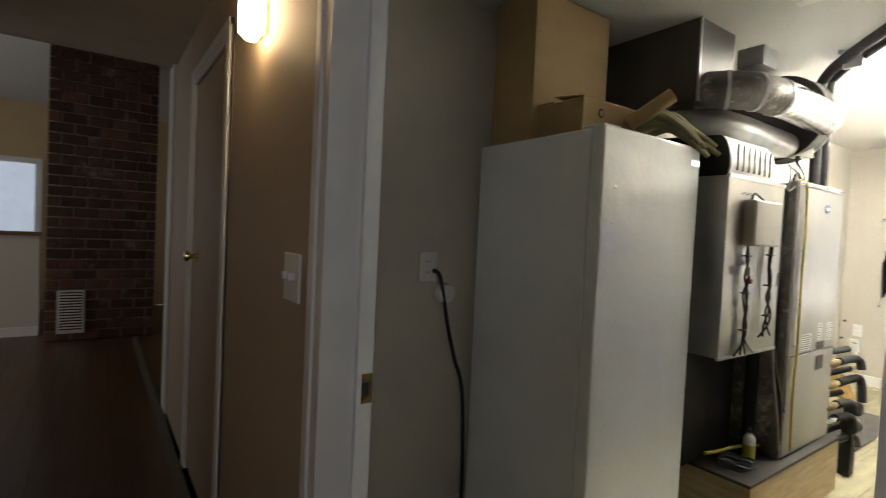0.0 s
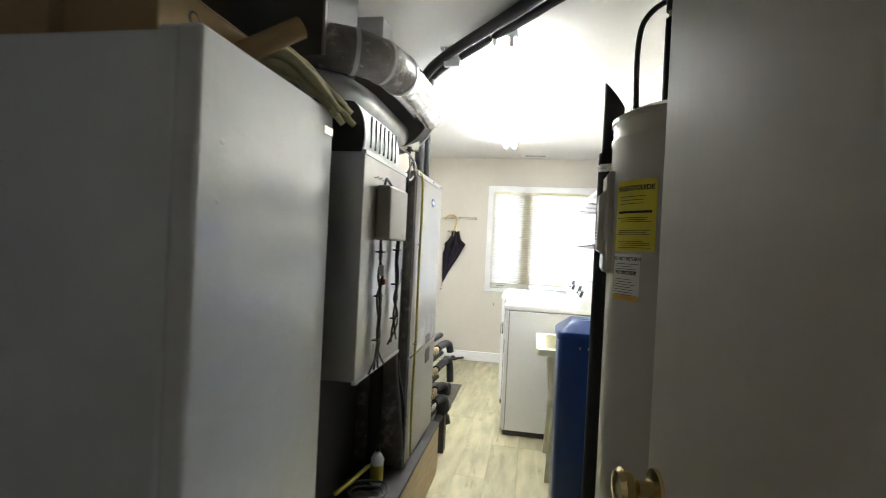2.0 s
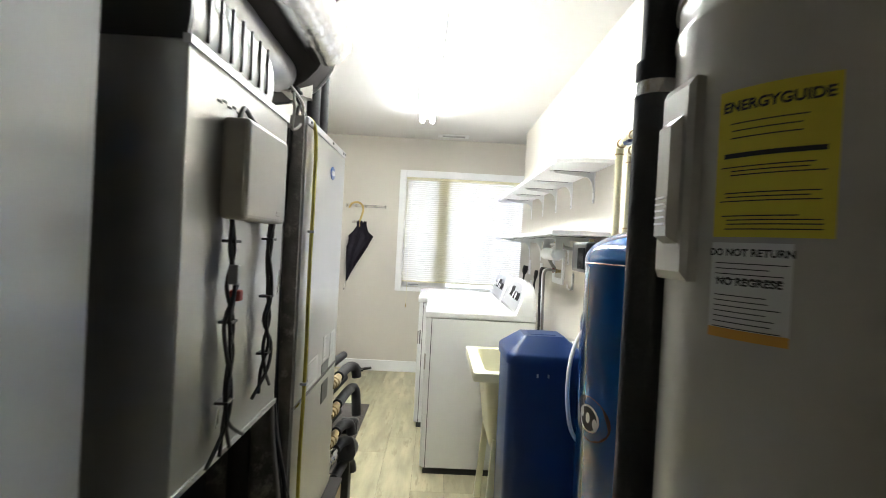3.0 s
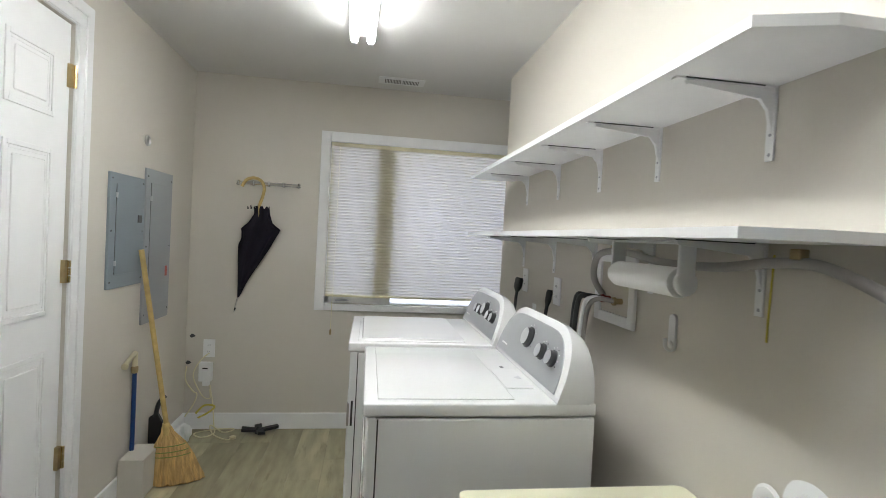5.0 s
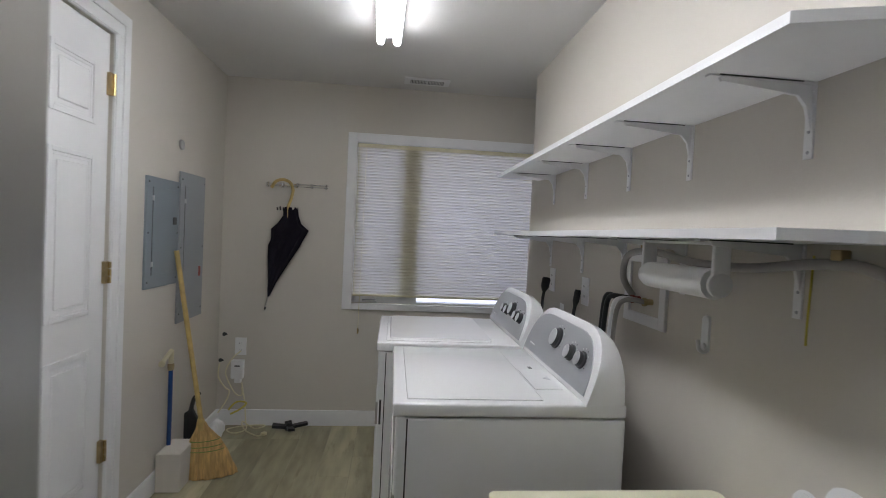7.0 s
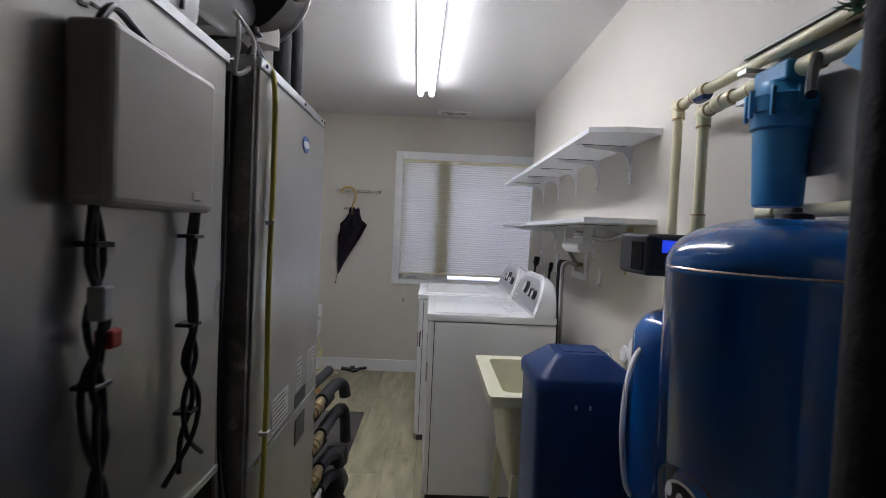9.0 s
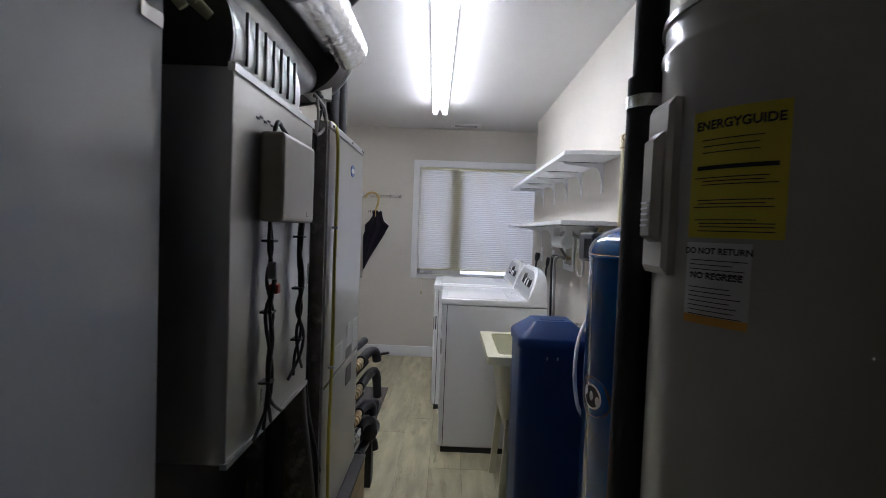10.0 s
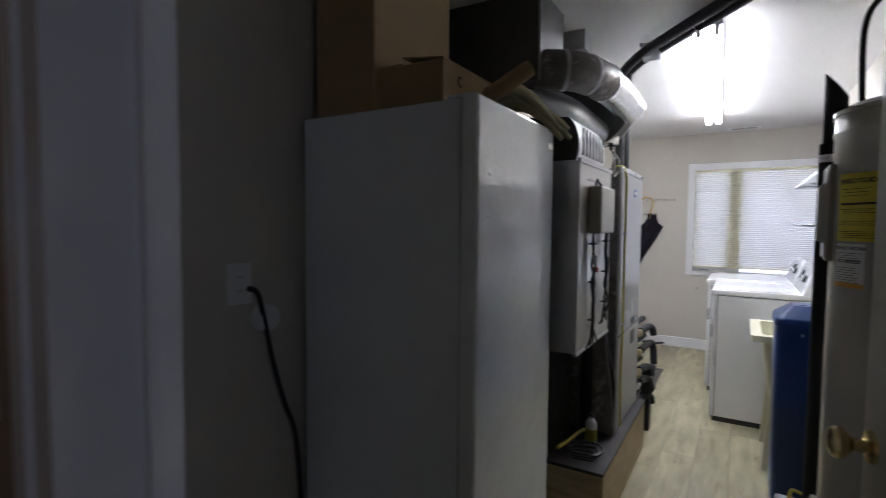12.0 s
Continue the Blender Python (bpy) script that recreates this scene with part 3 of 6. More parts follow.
place(0.01, 0, 0.01)
outlet("wall_outlet", (1.91, YL, 1.178), "-y", "white outlet plate beside the freezer", 0.09, 0.13)
cord = thing("power_cord", (1.95, 2.5, 0.6), "grey power cord with a black plug hanging to the floor", "power cord")
part("plug", loft([rrect(0, 0, 0, 0.03, 0.03, 0.01), rrect(0, 0, 0.03, 0.026, 0.026, 0.01)]), M_BLACK, cord).matrix_local = Matrix.Translation(Vector((1.92, YL - 0.008, 1.165)) - Vector((1.95, 2.5, 0.6))) @ pose(0, 0, 0, 90, 0, 0)
part("cable", tube([(1.92, 2.5, 1.165), (1.95, 2.49, 1.145), (1.98, 2.495, 1.05), (2.015, 2.495, 0.9), (2.055, 2.49, 0.76), (2.1, 2.485, 0.62), (2.12, 2.48, 0.3), (2.12, 2.48, 0.0)], 0.009, 8), M_GREYF, cord, smooth=True)
fresh = thing("plug_in_adapter", (2.0, 2.5, 1.08), "round white plug-in adapter held on the cord", "adapter")
part("body", lathe((2.0, YL, 1.06), (0, -1, 0), ((0, 0.046), (0.03, 0.046), (0.038, 0.04), (0.04, 0.0))), M_TRIM, fresh, smooth=True)

# ---- air handler ----
place()
ah = thing("air_handler", (3.15, 2.0, 0.29), "grey sheet metal air handler hanging above a dark recess", "air handler")
part("cabinet", box(2.877, 3.42, 1.735, 2.45, 0.862, 1.637, bevel=0.003), M_STEELCAB, ah)
# set-back lower cabinet; the recess's deep shadow is put into its near-black colour
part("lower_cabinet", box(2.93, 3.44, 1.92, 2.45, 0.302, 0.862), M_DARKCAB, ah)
part("top_flange", box(2.875, 3.424, 1.731, 1.745, 1.629, 1.645), M_GALV, ah)
part("bottom_flange", box(2.875, 3.424, 1.731, 1.745, 0.855, 0.867), M_GALV, ah)
jb = thing("control_box", (3.1, 1.73, 1.42), "beige metal control box on the air handler front", "control box")
part("cover", box(3.012, 3.259, 1.68, 1.735, 1.345, 1.544, bevel=0.01, seg=3), M_BEIGEM, jb)
part("badge", box(3.19, 3.21, 1.6788, 1.681, 1.362, 1.374, bevel=0.0008, seg=1), M_BEIGEM, jb)
part("conduit_loop", tube([(3.03, 1.71, 1.54), (3.06, 1.712, 1.572), (3.12, 1.72, 1.566), (3.17, 1.71, 1.54)], 0.005, 8), M_BLACK, jb, smooth=True)
lab = thing("hand_written_note", (3.05, 1.734, 1.58), "faded pen marks on the cabinet", "marking")
for k in range(5):
    part("stroke", box(2.99 + k * 0.022, 3.006 + k * 0.022, 1.7335, 1.7349, 1.565 + 0.006 * (k % 2), 1.569 + 0.006 * (k % 2)), M_INK, lab)
wires = thing("cable_bundle", (3.1, 1.72, 1.3), "black cables tied together down the cabinet front", "cables")
random.seed(3)
for (xa, za, zb, nn) in ((3.045, 1.35, 0.865, 4), (3.268, 1.35, 0.93, 3)):
    for k in range(nn):
        pts = [(xa + random.uniform(-0.014, 0.014) + (0.009 * (k - 1) * math.sin(2.1 * j)), 1.716 + random.uniform(-0.008, 0.006), za + (zb - za) * j / 7) for j in range(8)]
        pts[-1] = (pts[-1][0] + 0.05 * (k - 1), 1.725, zb)
        part("cable", tube(pts, 0.0042, 7, 4), M_BLACK, wires, smooth=True)
    for j in (1, 3, 5):
        z = za + (zb - za) * (j - 0.4) / 6
        part("cable_tie", box(xa - 0.013, xa + 0.018, 1.706, 1.734, z - 0.003, z + 0.003, bevel=0.001, seg=1), M_BLACK, wires)
part("red_connector", box(3.05, 3.072, 1.70, 1.722, 1.18, 1.203, bevel=0.004), M_RED, wires, "red wire connector")
part("splice", box(3.035, 3.055, 1.70, 1.72, 1.215, 1.255, bevel=0.003), M_GREYP, wires)

# louvred unit, ducts and rounded housing above
place(0.02, 0, 0.002)
lv = thing("louvred_heater", (3.1, 1.9, 1.64), "white louvred unit with a rounded front on the air handler", "appliance")
prof = []
for i in range(9):
    a_ = radians(-30 + 90 * i / 8)
    prof.append((1.86 - 0.11 * math.cos(a_ * 0.9), 1.70 + 0.13 * math.sin(a_)))
outl = [(2.9, 2.06, 1.636), (2.9, 1.80, 1.636)] + [(2.9, y, max(z, 1.637)) for y, z in prof] + [(2.9, 2.06, 1.83)]
part("casing", prism(outl, (0.42, 0, 0)), M_TRIM, lv, smooth=True)
part("end_cap", prism([(2.888, p[1] * 0.999 + 0.002, p[2]) for p in outl], (0.012, 0, 0)), M_DARKP, lv, "dark end cap")
for k in range(7):
    x = 2.95 + 0.052 * k
    part("louvre_slot", box(x, x + 0.005, 1.747, 1.7535, 1.665, 1.775), M_DARKP, lv)

place()
pb = thing("duct_plenum", (3.13, 2.2, 2.0), "large galvanised sheet metal duct box under the ceiling", "duct")
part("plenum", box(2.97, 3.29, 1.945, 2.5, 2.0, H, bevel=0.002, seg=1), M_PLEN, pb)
part("seam", box(2.966, 2.98, 1.941, 1.95, 2.0, H), M_GALV, pb)
part("drop_box", box(3.5, 3.65, 1.9, 2.03, 2.28, H, bevel=0.002, seg=1), M_GALV, pb)
rd = thing("round_duct", (3.5, 1.9, 2.1), "shiny galvanised round duct with foil tape, bent downward", "duct")
D1 = [(3.06, 1.99, 2.07), (3.10, 1.88, 2.06), (3.20, 1.80, 2.055), (3.33, 1.765, 2.05), (3.50, 1.755, 2.05), (3.72, 1.75, 2.045), (3.90, 1.75, 2.04)]
dp = curve_points(D1, 6)
part("duct", tube(D1[:4], 0.085, 26, 5), M_MOTTLE, rd, smooth=True)
part("duct_bend", tube(D1[3:], 0.085, 26, 5), M_FOIL, rd, "bright foil-wrapped duct", smooth=True)
for q, d in ((D1[1], Vector((0.55, -0.83, 0.0))), (D1[2], Vector((0.85, -0.52, 0))), (D1[3], Vector((0.99, -0.13, 0)))):
    part("duct_joint", loft([circle(Vector(q) - d.normalized() * 0.008, 0.089, *frame_of(d)), circle(Vector(q) + d.normalized() * 0.008, 0.089, *frame_of(d))]), M_GALV, rd, smooth=True)
rd2 = thing("lower_round_duct", (3.4, 2.0, 1.9), "dull galvanised duct elbow behind the bright duct", "duct")
part("duct", tube([(3.14, 2.14, 2.01), (3.2, 2.0, 1.95), (3.33, 1.93, 1.925), (3.6, 1.925, 1.92), (3.90, 1.93, 1.92)], 0.07, 24, 5, ripple=0.012), M_GALV, rd2, smooth=True)
place(0, 0.01, 0.05)
hs = thing("rounded_housing", (3.85, 1.95, 1.78), "dark rounded blower housing with a pale rim", "blower")
hp = []
for i in range(15):
    a_ = radians(100 + 180 * i / 14)
    hp.append((1.98 + 0.25 * math.cos(a_), 2.03 + 0.24 * math.sin(a_)))
hp = [(y, z) for y, z in hp] + [(2.24, 1.79), (2.24, 2.27)]
part("shell", prism([(3.90, y, z) for y, z in hp], (0.12, 0, 0)), M_DARKCAB, hs, smooth=True)
part("rim", prism([(4.02, 2.0 + (y - 2.0) * 1.03, 2.03 + (z - 2.03) * 1.03) for y, z in hp], (0.006, 0, 0)), M_STEELCAB, hs, "pale curved rim", smooth=True)
part("drip_tray", prism([(4.0, 1.815, 1.803), (3.97, 1.808, 1.803), (3.83, 1.95, 1.803), (3.83, 2.15, 1.803), (4.03, 2.15, 1.803)], (0, 0, 0.125)), M_BEIGEM, hs, "pale metal bottom tray")
hd = thing("drain_fitting", (3.7, 1.8, 1.7), "black drain fitting with clear hose under the housing", "fitting")
part("valve", lathe((3.78, 1.81, 1.785), (0, 0, -1), ((0, 0.012), (0.012, 0.012), (0.014, 0.02), (0.02, 0.02), (0.022, 0.008), (0.04, 0.008)), 14), M_BLACK, hd, smooth=True)
part("hose", tube([(3.78, 1.81, 1.75), (3.76, 1.77, 1.68), (3.72, 1.75, 1.60), (3.66, 1.745, 1.64), (3.62, 1.75, 1.68), (3.6, 1.76, 1.62), (3.59, 1.755, 1.5)], 0.006, 8), M_BLACK, hd, smooth=True)
part("coil_hose", tube([(3.48, 1.74, 1.7), (3.52, 1.715, 1.66), (3.5, 1.71, 1.6), (3.45, 1.72, 1.57), (3.46, 1.72, 1.63), (3.48, 1.73, 1.68)], 0.0045, 8), M_GREYH, hd, smooth=True)

# ---- heat pump cabinet on its plywood base ----
place(0.03, 0.008, 0.0)
pl = thing("plywood_platform", (3.6, 2.05, 0), "raw plywood equipment platform with a dark top", "platform")
part("front_board", box(3.06, 4.13, 1.655, 1.675, 0.0, 0.283, bevel=0.002, seg=1), M_PLYW, pl)
part("side_board", box(3.06, 3.08, 1.675, 2.48, 0.0, 0.283), M_PLYW, pl)
part("side_board", box(4.11, 4.13, 1.675, 2.48, 0.0, 0.283), M_PLYW, pl)
part("top", box(3.05, 4.13, 1.652, 2.49, 0.284, 0.3, bevel=0.002, seg=1), M_DARKCAB, pl, "dark stained platform top")
place(-0.002, 0.011, 0.005)
gt = thing("heat_pump", (3.8, 2.05, 0.3), "tall grey metal heat pump cabinet on the platform", "heat pump")
part("cabinet", box(3.512, 4.095, 1.702, 2.45, 0.302, 1.66, bevel=0.003), M_MOTTLE, gt)
part("upper_panel", box(3.512, 4.113, 1.694, 1.7015, 0.808, 1.645, bevel=0.002, seg=1), M_STEELCAB, gt)
part("lower_panel", box(3.512, 4.113, 1.694, 1.7015, 0.304, 0.798, bevel=0.002, seg=1), M_STEELCAB, gt)
part("panel_edge", box(3.512, 4.114, 1.692, 1.7015, 0.799, 0.8065), M_CHROME, gt)
part("top_strip", box(3.51, 4.1, 1.690, 1.7015, 1.646, 1.668, bevel=0.002, seg=1), M_GALV, gt)
for x in (3.54, 3.85, 4.05, 4.085):
    part("screw", lathe((x, 1.69, 1.657), (0, -1, 0), ((0, 0.005), (0.003, 0.004)), 10), M_DARKP, gt)
part("corner_post", box(3.495, 3.511, 1.70, 1.74, 0.302, 1.665), M_MOTTLE, gt, "scuffed foil corner post")
bd = part("badge", lathe((0, 0, 0), (0, -1, 0), ((0, 0.028), (0.0025, 0.027)), 24), mat("blue_badge", (0.02, 0.08, 0.32), 0.3), gt, "oval blue badge with a white border")
bd.matrix_local = Matrix.Translation(Vector((3.885 - 3.8, 1.694 - 2.05, 1.553 - 0.3))) @ Matrix.Diagonal((1.25, 1, 0.85, 1)) @ Matrix.Translation(Vector((3.8, 2.05, 0.3)))
bd2 = part("badge_border", lathe((0, 0, 0), (0, -1, 0), ((0, 0.024), (0.0032, 0.0238)), 24), M_WLABEL, gt)
bd2.matrix_local = Matrix.Translation(Vector((3.885 - 3.8, 1.694 - 2.05, 1.553 - 0.3))) @ Matrix.Diagonal((1.25, 1, 0.42, 1)) @ Matrix.Translation(Vector((3.8, 2.05, 0.3)))


def paper_label(parent, x0, x1, z0, z1, y, rows, material):
    p_ = part("label", box(x0, x1, y - 0.0012, y, z0, z1), material, parent, "printed paper label")
    random.seed(int(x0 * 1000))
    for r in range(rows):
        z = z1 - (z1 - z0) * (r + 0.8) / (rows + 0.6)
        part("print_line", box(x0 + 0.004, x1 - 0.004 - random.uniform(0, 0.25) * (x1 - x0), y - 0.0018, y - 0.0012, z - 0.0012, z + 0.0012), M_INK, p_)


paper_label(gt, 3.66, 3.79, 0.82, 0.905, 1.6935, 7, M_WLABEL)
paper_label(gt, 3.87, 3.92, 0.86, 0.95, 1.6935, 6, M_WLABEL)
paper_label(gt, 3.985, 4.07, 0.85, 0.945, 1.6935, 8, M_WLABEL)
part("handle_slot", box(3.86, 3.97, 1.692, 1.6945, 0.812, 0.85), M_DARKP, gt)
part("badge_plate", box(3.87, 3.97, 1.691, 1.6945, 0.70, 0.775, bevel=0.002, seg=1), M_DARKP, gt, "black data plate")
yw = thing("yellow_wire", (3.6, 1.7, 0.3), "yellow-green wire running down the cabinet corner", "wire")
part("wire", tube([(3.60, 1.76, 1.66), (3.58, 1.72, 1.678), (3.575, 1.686, 1.64), (3.585, 1.684, 1.45), (3.575, 1.683, 1.2), (3.583, 1.683, 0.9), (3.57, 1.684, 0.6), (3.58, 1.682, 0.33)], 0.006, 8), M_YELL, yw, smooth=True)
for z in (1.33, 0.86):
    part("clip", box(3.57, 3.592, 1.674, 1.694, z - 0.004, z + 0.004), M_GALV, yw)

# cables between the cabinets
cb = thing("hanging_cables", (3.47, 1.78, 0.3), "dark looped cables between the two cabinets", "cables")
random.seed(8)
for k in range(6):
    x = 3.448 + 0.009 * k
    pts = [(x, 1.76 - 0.012 * (k % 3), 1.62), (x + 0.006, 1.745, 1.3), (x - 0.004, 1.74 + 0.008 * (k % 2), 1.0), (x + 0.004, 1.735, 0.78), (x + 0.02 * math.sin(k), 1.71 - 0.01 * (k % 2), 0.6), (x + 0.03, 1.70, 0.42 + 0.02 * k), (x + 0.06, 1.71, 0.33)]
    part("cable", tube(pts, 0.006, 7, 4), M_BLACK if k % 3 else M_GREYH, cb, smooth=True)
part("dark_pipe", tube([(3.465, 1.83, 0.31), (3.465, 1.83, 1.62)], 0.03, 14, 1), M_BLACKF, cb, "black foam-covered pipe", True)
place(0.035, 0, 0.005)
bt = thing("spray_bottle", (3.3, 1.78, 0.3), "small white squeeze bottle with a dark cap", "bottle")
part("bottle", lathe((3.3, 1.78, 0.3), (0, 0, 1), ((0, 0.024), (0.004, 0.027), (0.11, 0.027), (0.125, 0.02), (0.132, 0.012), (0.14, 0.012)), 20), M_WLABEL, bt, smooth=True)
part("cap", lathe((3.3, 1.78, 0.438), (0, 0, 1), ((0, 0.011), (0.02, 0.009), (0.022, 0.004), (0.034, 0.003)), 14), M_DARKP, bt, smooth=True)
part("label", lathe((3.3, 1.78, 0.325), (0, 0, 1), ((0, 0.0274), (0.06, 0.0274)), 20), M_YELL, bt, smooth=True)
hz = thing("yellow_hose", (3.25, 1.83, 0.3), "thin yellow gas hose lying on the platform", "hose")
part("hose", tube([(3.09, 1.88, 0.345), (3.2, 1.86, 0.342), (3.35, 1.84, 0.34), (3.46, 1.80, 0.335)], 0.009, 8), M_YELL, hz, smooth=True)
for k in range(3):
    c = thing("coiled_cable", (3.17, 1.8, 0.3), "coil of black cable lying on the platform", "cable", group="cable coils")
    R = 0.055 + 0.012 * k
    part("coil", tube([(3.15 + 0.02 * k + R * math.cos(j * 0.7), 1.78 + R * math.sin(j * 0.7), 0.308 + 0.004 * (j % 3) + 0.008 * k) for j in range(10)], 0.005, 7, 4), M_BLACK, c, smooth=True)

place(0, 0.011, 0.005)
# pipe stubs behind the heat pump
for k, (z, x1, drop) in enumerate(((0.70, 4.5, 0), (0.575, 4.55, 1), (0.45, 4.42, 0), (0.37, 4.42, 0), (0.235, 4.5, 0))):
    st = thing("insulated_pipe", (4.1, 1.75, z), "brass union and dark insulated pipe beside the heat pump", "pipe", group="heat pump pipes")
    part("brass_union", lathe((4.095, 1.702, z), (1, 0, 0), ((0, 0.014), (0.03, 0.014), (0.032, 0.02), (0.06, 0.02), (0.062, 0.024), (0.1, 0.024), (0.102, 0.017), (0.15, 0.017)), 12), M_BRASSD if k != 3 else M_CHROME, st, smooth=True)
    part("insulation", tube([(4.255, 1.702, z), (x1 - 0.08, 1.69, z), (x1 - 0.03, 1.665, z - 0.01), (x1 - 0.02, 1.655, z - (0.14 if drop else 0.06))], 0.023, 14, 4), M_GREYF, st, "dark grey foam pipe insulation", True)
    part("upper_pipe", tube([(4.12, 1.75, z + 0.05), (x1 - 0.04, 1.72, z + 0.05)], 0.018, 12, 1), M_GREYF, st, smooth=True)
part("paper_tag", box(4.46, 4.5, 1.63, 1.65, 0.29, 0.30), M_WLABEL, st)
fp = thing("flow_pump", (4.48, 1.74, 0.2), "black circulation pump on the pipes", "pump")
part("body", lathe((4.44, 1.675, 0.30), (1, 0, 0), ((-0.06, 0.03), (-0.05, 0.045), (0.03, 0.048), (0.05, 0.035), (0.08, 0.03)), 18), M_BLACK, fp, smooth=True)
part("motor", lathe((4.47, 1.665, 0.40), (0, -1, 0), ((-0.05, 0.04), (0.02, 0.042), (0.03, 0.03)), 18), M_BLACK, fp, smooth=True)
part("foot", box(4.41, 4.49, 1.66, 1.72, 0.0, 0.26, bevel=0.004), M_BLACK, fp)

place(0.07, 0.0, 0)
mt = thing("door_mat", (5.35, 2.1, 0), "flat grey-brown door mat on the plank floor", "door mat")
part("mat", box(4.73, 5.93, 1.775, 2.42, 0.0045, 0.012, bevel=0.002, seg=1), M_MAT, mt)

# ---- ceiling pipes ----
place(0.05, 0, 0)
cp = thing("ceiling_pipe", (3.5, 1.4, 2.3), "black foam-covered pipe strapped under the ceiling", "pipe", group="ceiling pipes")
part("pipe", tube([(4.0, 1.83, 1.7), (4.0, 1.83, 2.2), (3.97, 1.80, 2.30), (3.78, 1.64, 2.335), (3.4, 1.32, 2.34), (3.18, 1.15, 2.34), (3.05, 1.0, 2.34), (3.0, 0.75, 2.33), (2.98, 0.66, 2.3)], 0.027, 14, 5), M_BLACKF, cp, smooth=True)
cp2 = thing("ceiling_pipe", (3.6, 1.35, 2.3), "black foam-covered pipe strapped under the ceiling", "pipe", group="ceiling pipes")
part("pipe", tube([(4.05, 1.80, 1.7), (4.05, 1.80, 2.22), (4.02, 1.76, 2.31), (3.82, 1.58, 2.335), (3.45, 1.26, 2.34), (3.24, 1.09, 2.34), (3.13, 0.95, 2.335), (3.08, 0.72, 2.33)], 0.019, 12, 5), M_BLACKF, cp2, smooth=True)
for x, y in ((3.83, 1.65), (3.15, 1.08)):
    part("strap", box(x - 0.012, x + 0.012, y - 0.055, y + 0.03, H - 0.1, H, bevel=0.003), M_GALV, cp, "galvanised pipe strap")
    part("strap_lug", box(x - 0.02, x + 0.02, y + 0.03, y + 0.05, H - 0.02, H), M_GALV, cp)

# ---- water heater ----
place()
TX, TY, TR = 2.74, 0.76, 0.205
wh = thing("water_heater", (TX, TY, 0), "tall beige cylindrical electric water heater", "water heater")
part("tank", lathe((TX, TY, 0.03), (0, 0, 1), ((0, TR - 0.01), (0.01, TR), (1.60, TR), (1.612, TR + 0.003), (1.618, TR + 0.003), (1.624, TR - 0.001), (1.665, TR - 0.001)), 56), M_TANK, wh, smooth=True)
part("top_lid", lathe((TX, TY, 1.693), (0, 0, 1), ((0, TR + 0.004), (0.012, TR + 0.003), (0.03, TR - 0.03), (0.034, 0.0)), 56), M_TANK, wh, smooth=True)
part("foot_ring", lathe((TX, TY, 0), (0, 0, 1), ((0, TR - 0.03), (0.03, TR - 0.03)), 32), M_DARKP, wh)


def on_tank(ang, z, dr):
    a_ = radians(ang)
    return Vector((TX + (TR + dr) * math.cos(a_), TY + (TR + dr) * math.sin(a_), z))


def wrap(name, a0, a1, z0, z1, dr, thick, material, parent, label=""):
    k = 10
    rings = []
    for i in range(k + 1):
        a_ = a0 + (a1 - a0) * i / k
        rings.append([on_tank(a_, z0, dr), on_tank(a_, z0, dr + thick), on_tank(a_, z1, dr + thick), on_tank(a_, z1, dr)])
    return part(name, loft(rings), material, parent, label, True)


AL = 126.0
yl = wrap("energy_label", AL - 18, AL + 18, 1.345, 1.527, 0.0004, 0.0006, M_YLABEL, wh, "yellow printed energy label")
wl = wrap("notice_label", AL - 18, AL + 8, 1.232, 1.338, 0.0004, 0.0006, M_WLABEL, wh, "white printed notice label")
wrap("orange_strip", AL - 18, AL + 8, 1.22, 1.232, 0.0004, 0.0006, M_OLABEL, wh, "orange label strip")


def on_label(ac, z):
    return lambda x, y: on_tank(ac + math.degrees(x / TR), z + y, 0.0016)


letters("heading", "ENERGYGUIDE", 0.0175, M_INK, yl, on_label(AL, 1.5))
letters("heading", "DO NOT RETURN", 0.012, M_INK, wl, on_label(AL - 5, 1.322))
letters("heading", "NO REGRESE", 0.013, M_INK, wl, on_label(AL - 5, 1.286))
random.seed(5)
for z in (1.484, 1.475, 1.466, 1.43, 1.425, 1.42, 1.398, 1.393, 1.388, 1.37, 1.365, 1.36, 1.354):
    wrap("print_line", AL - 16 + random.uniform(0, 4), AL + 16 - random.uniform(0, 8), z, z + 0.0014, 0.0012, 0.0004, M_INK, yl)
wrap("scale_bar", AL - 15, AL + 15, 1.442, 1.448, 0.0012, 0.0004, M_INK, yl)
for k in range(13):
    z = 1.316 - 0.0066 * k
    if abs(z - 1.288) > 0.006:
        wrap("print_line", AL - 16, AL + 7 - random.uniform(0, 6), z - 0.004, z - 0.0028, 0.0012, 0.0004, M_INK, wl)
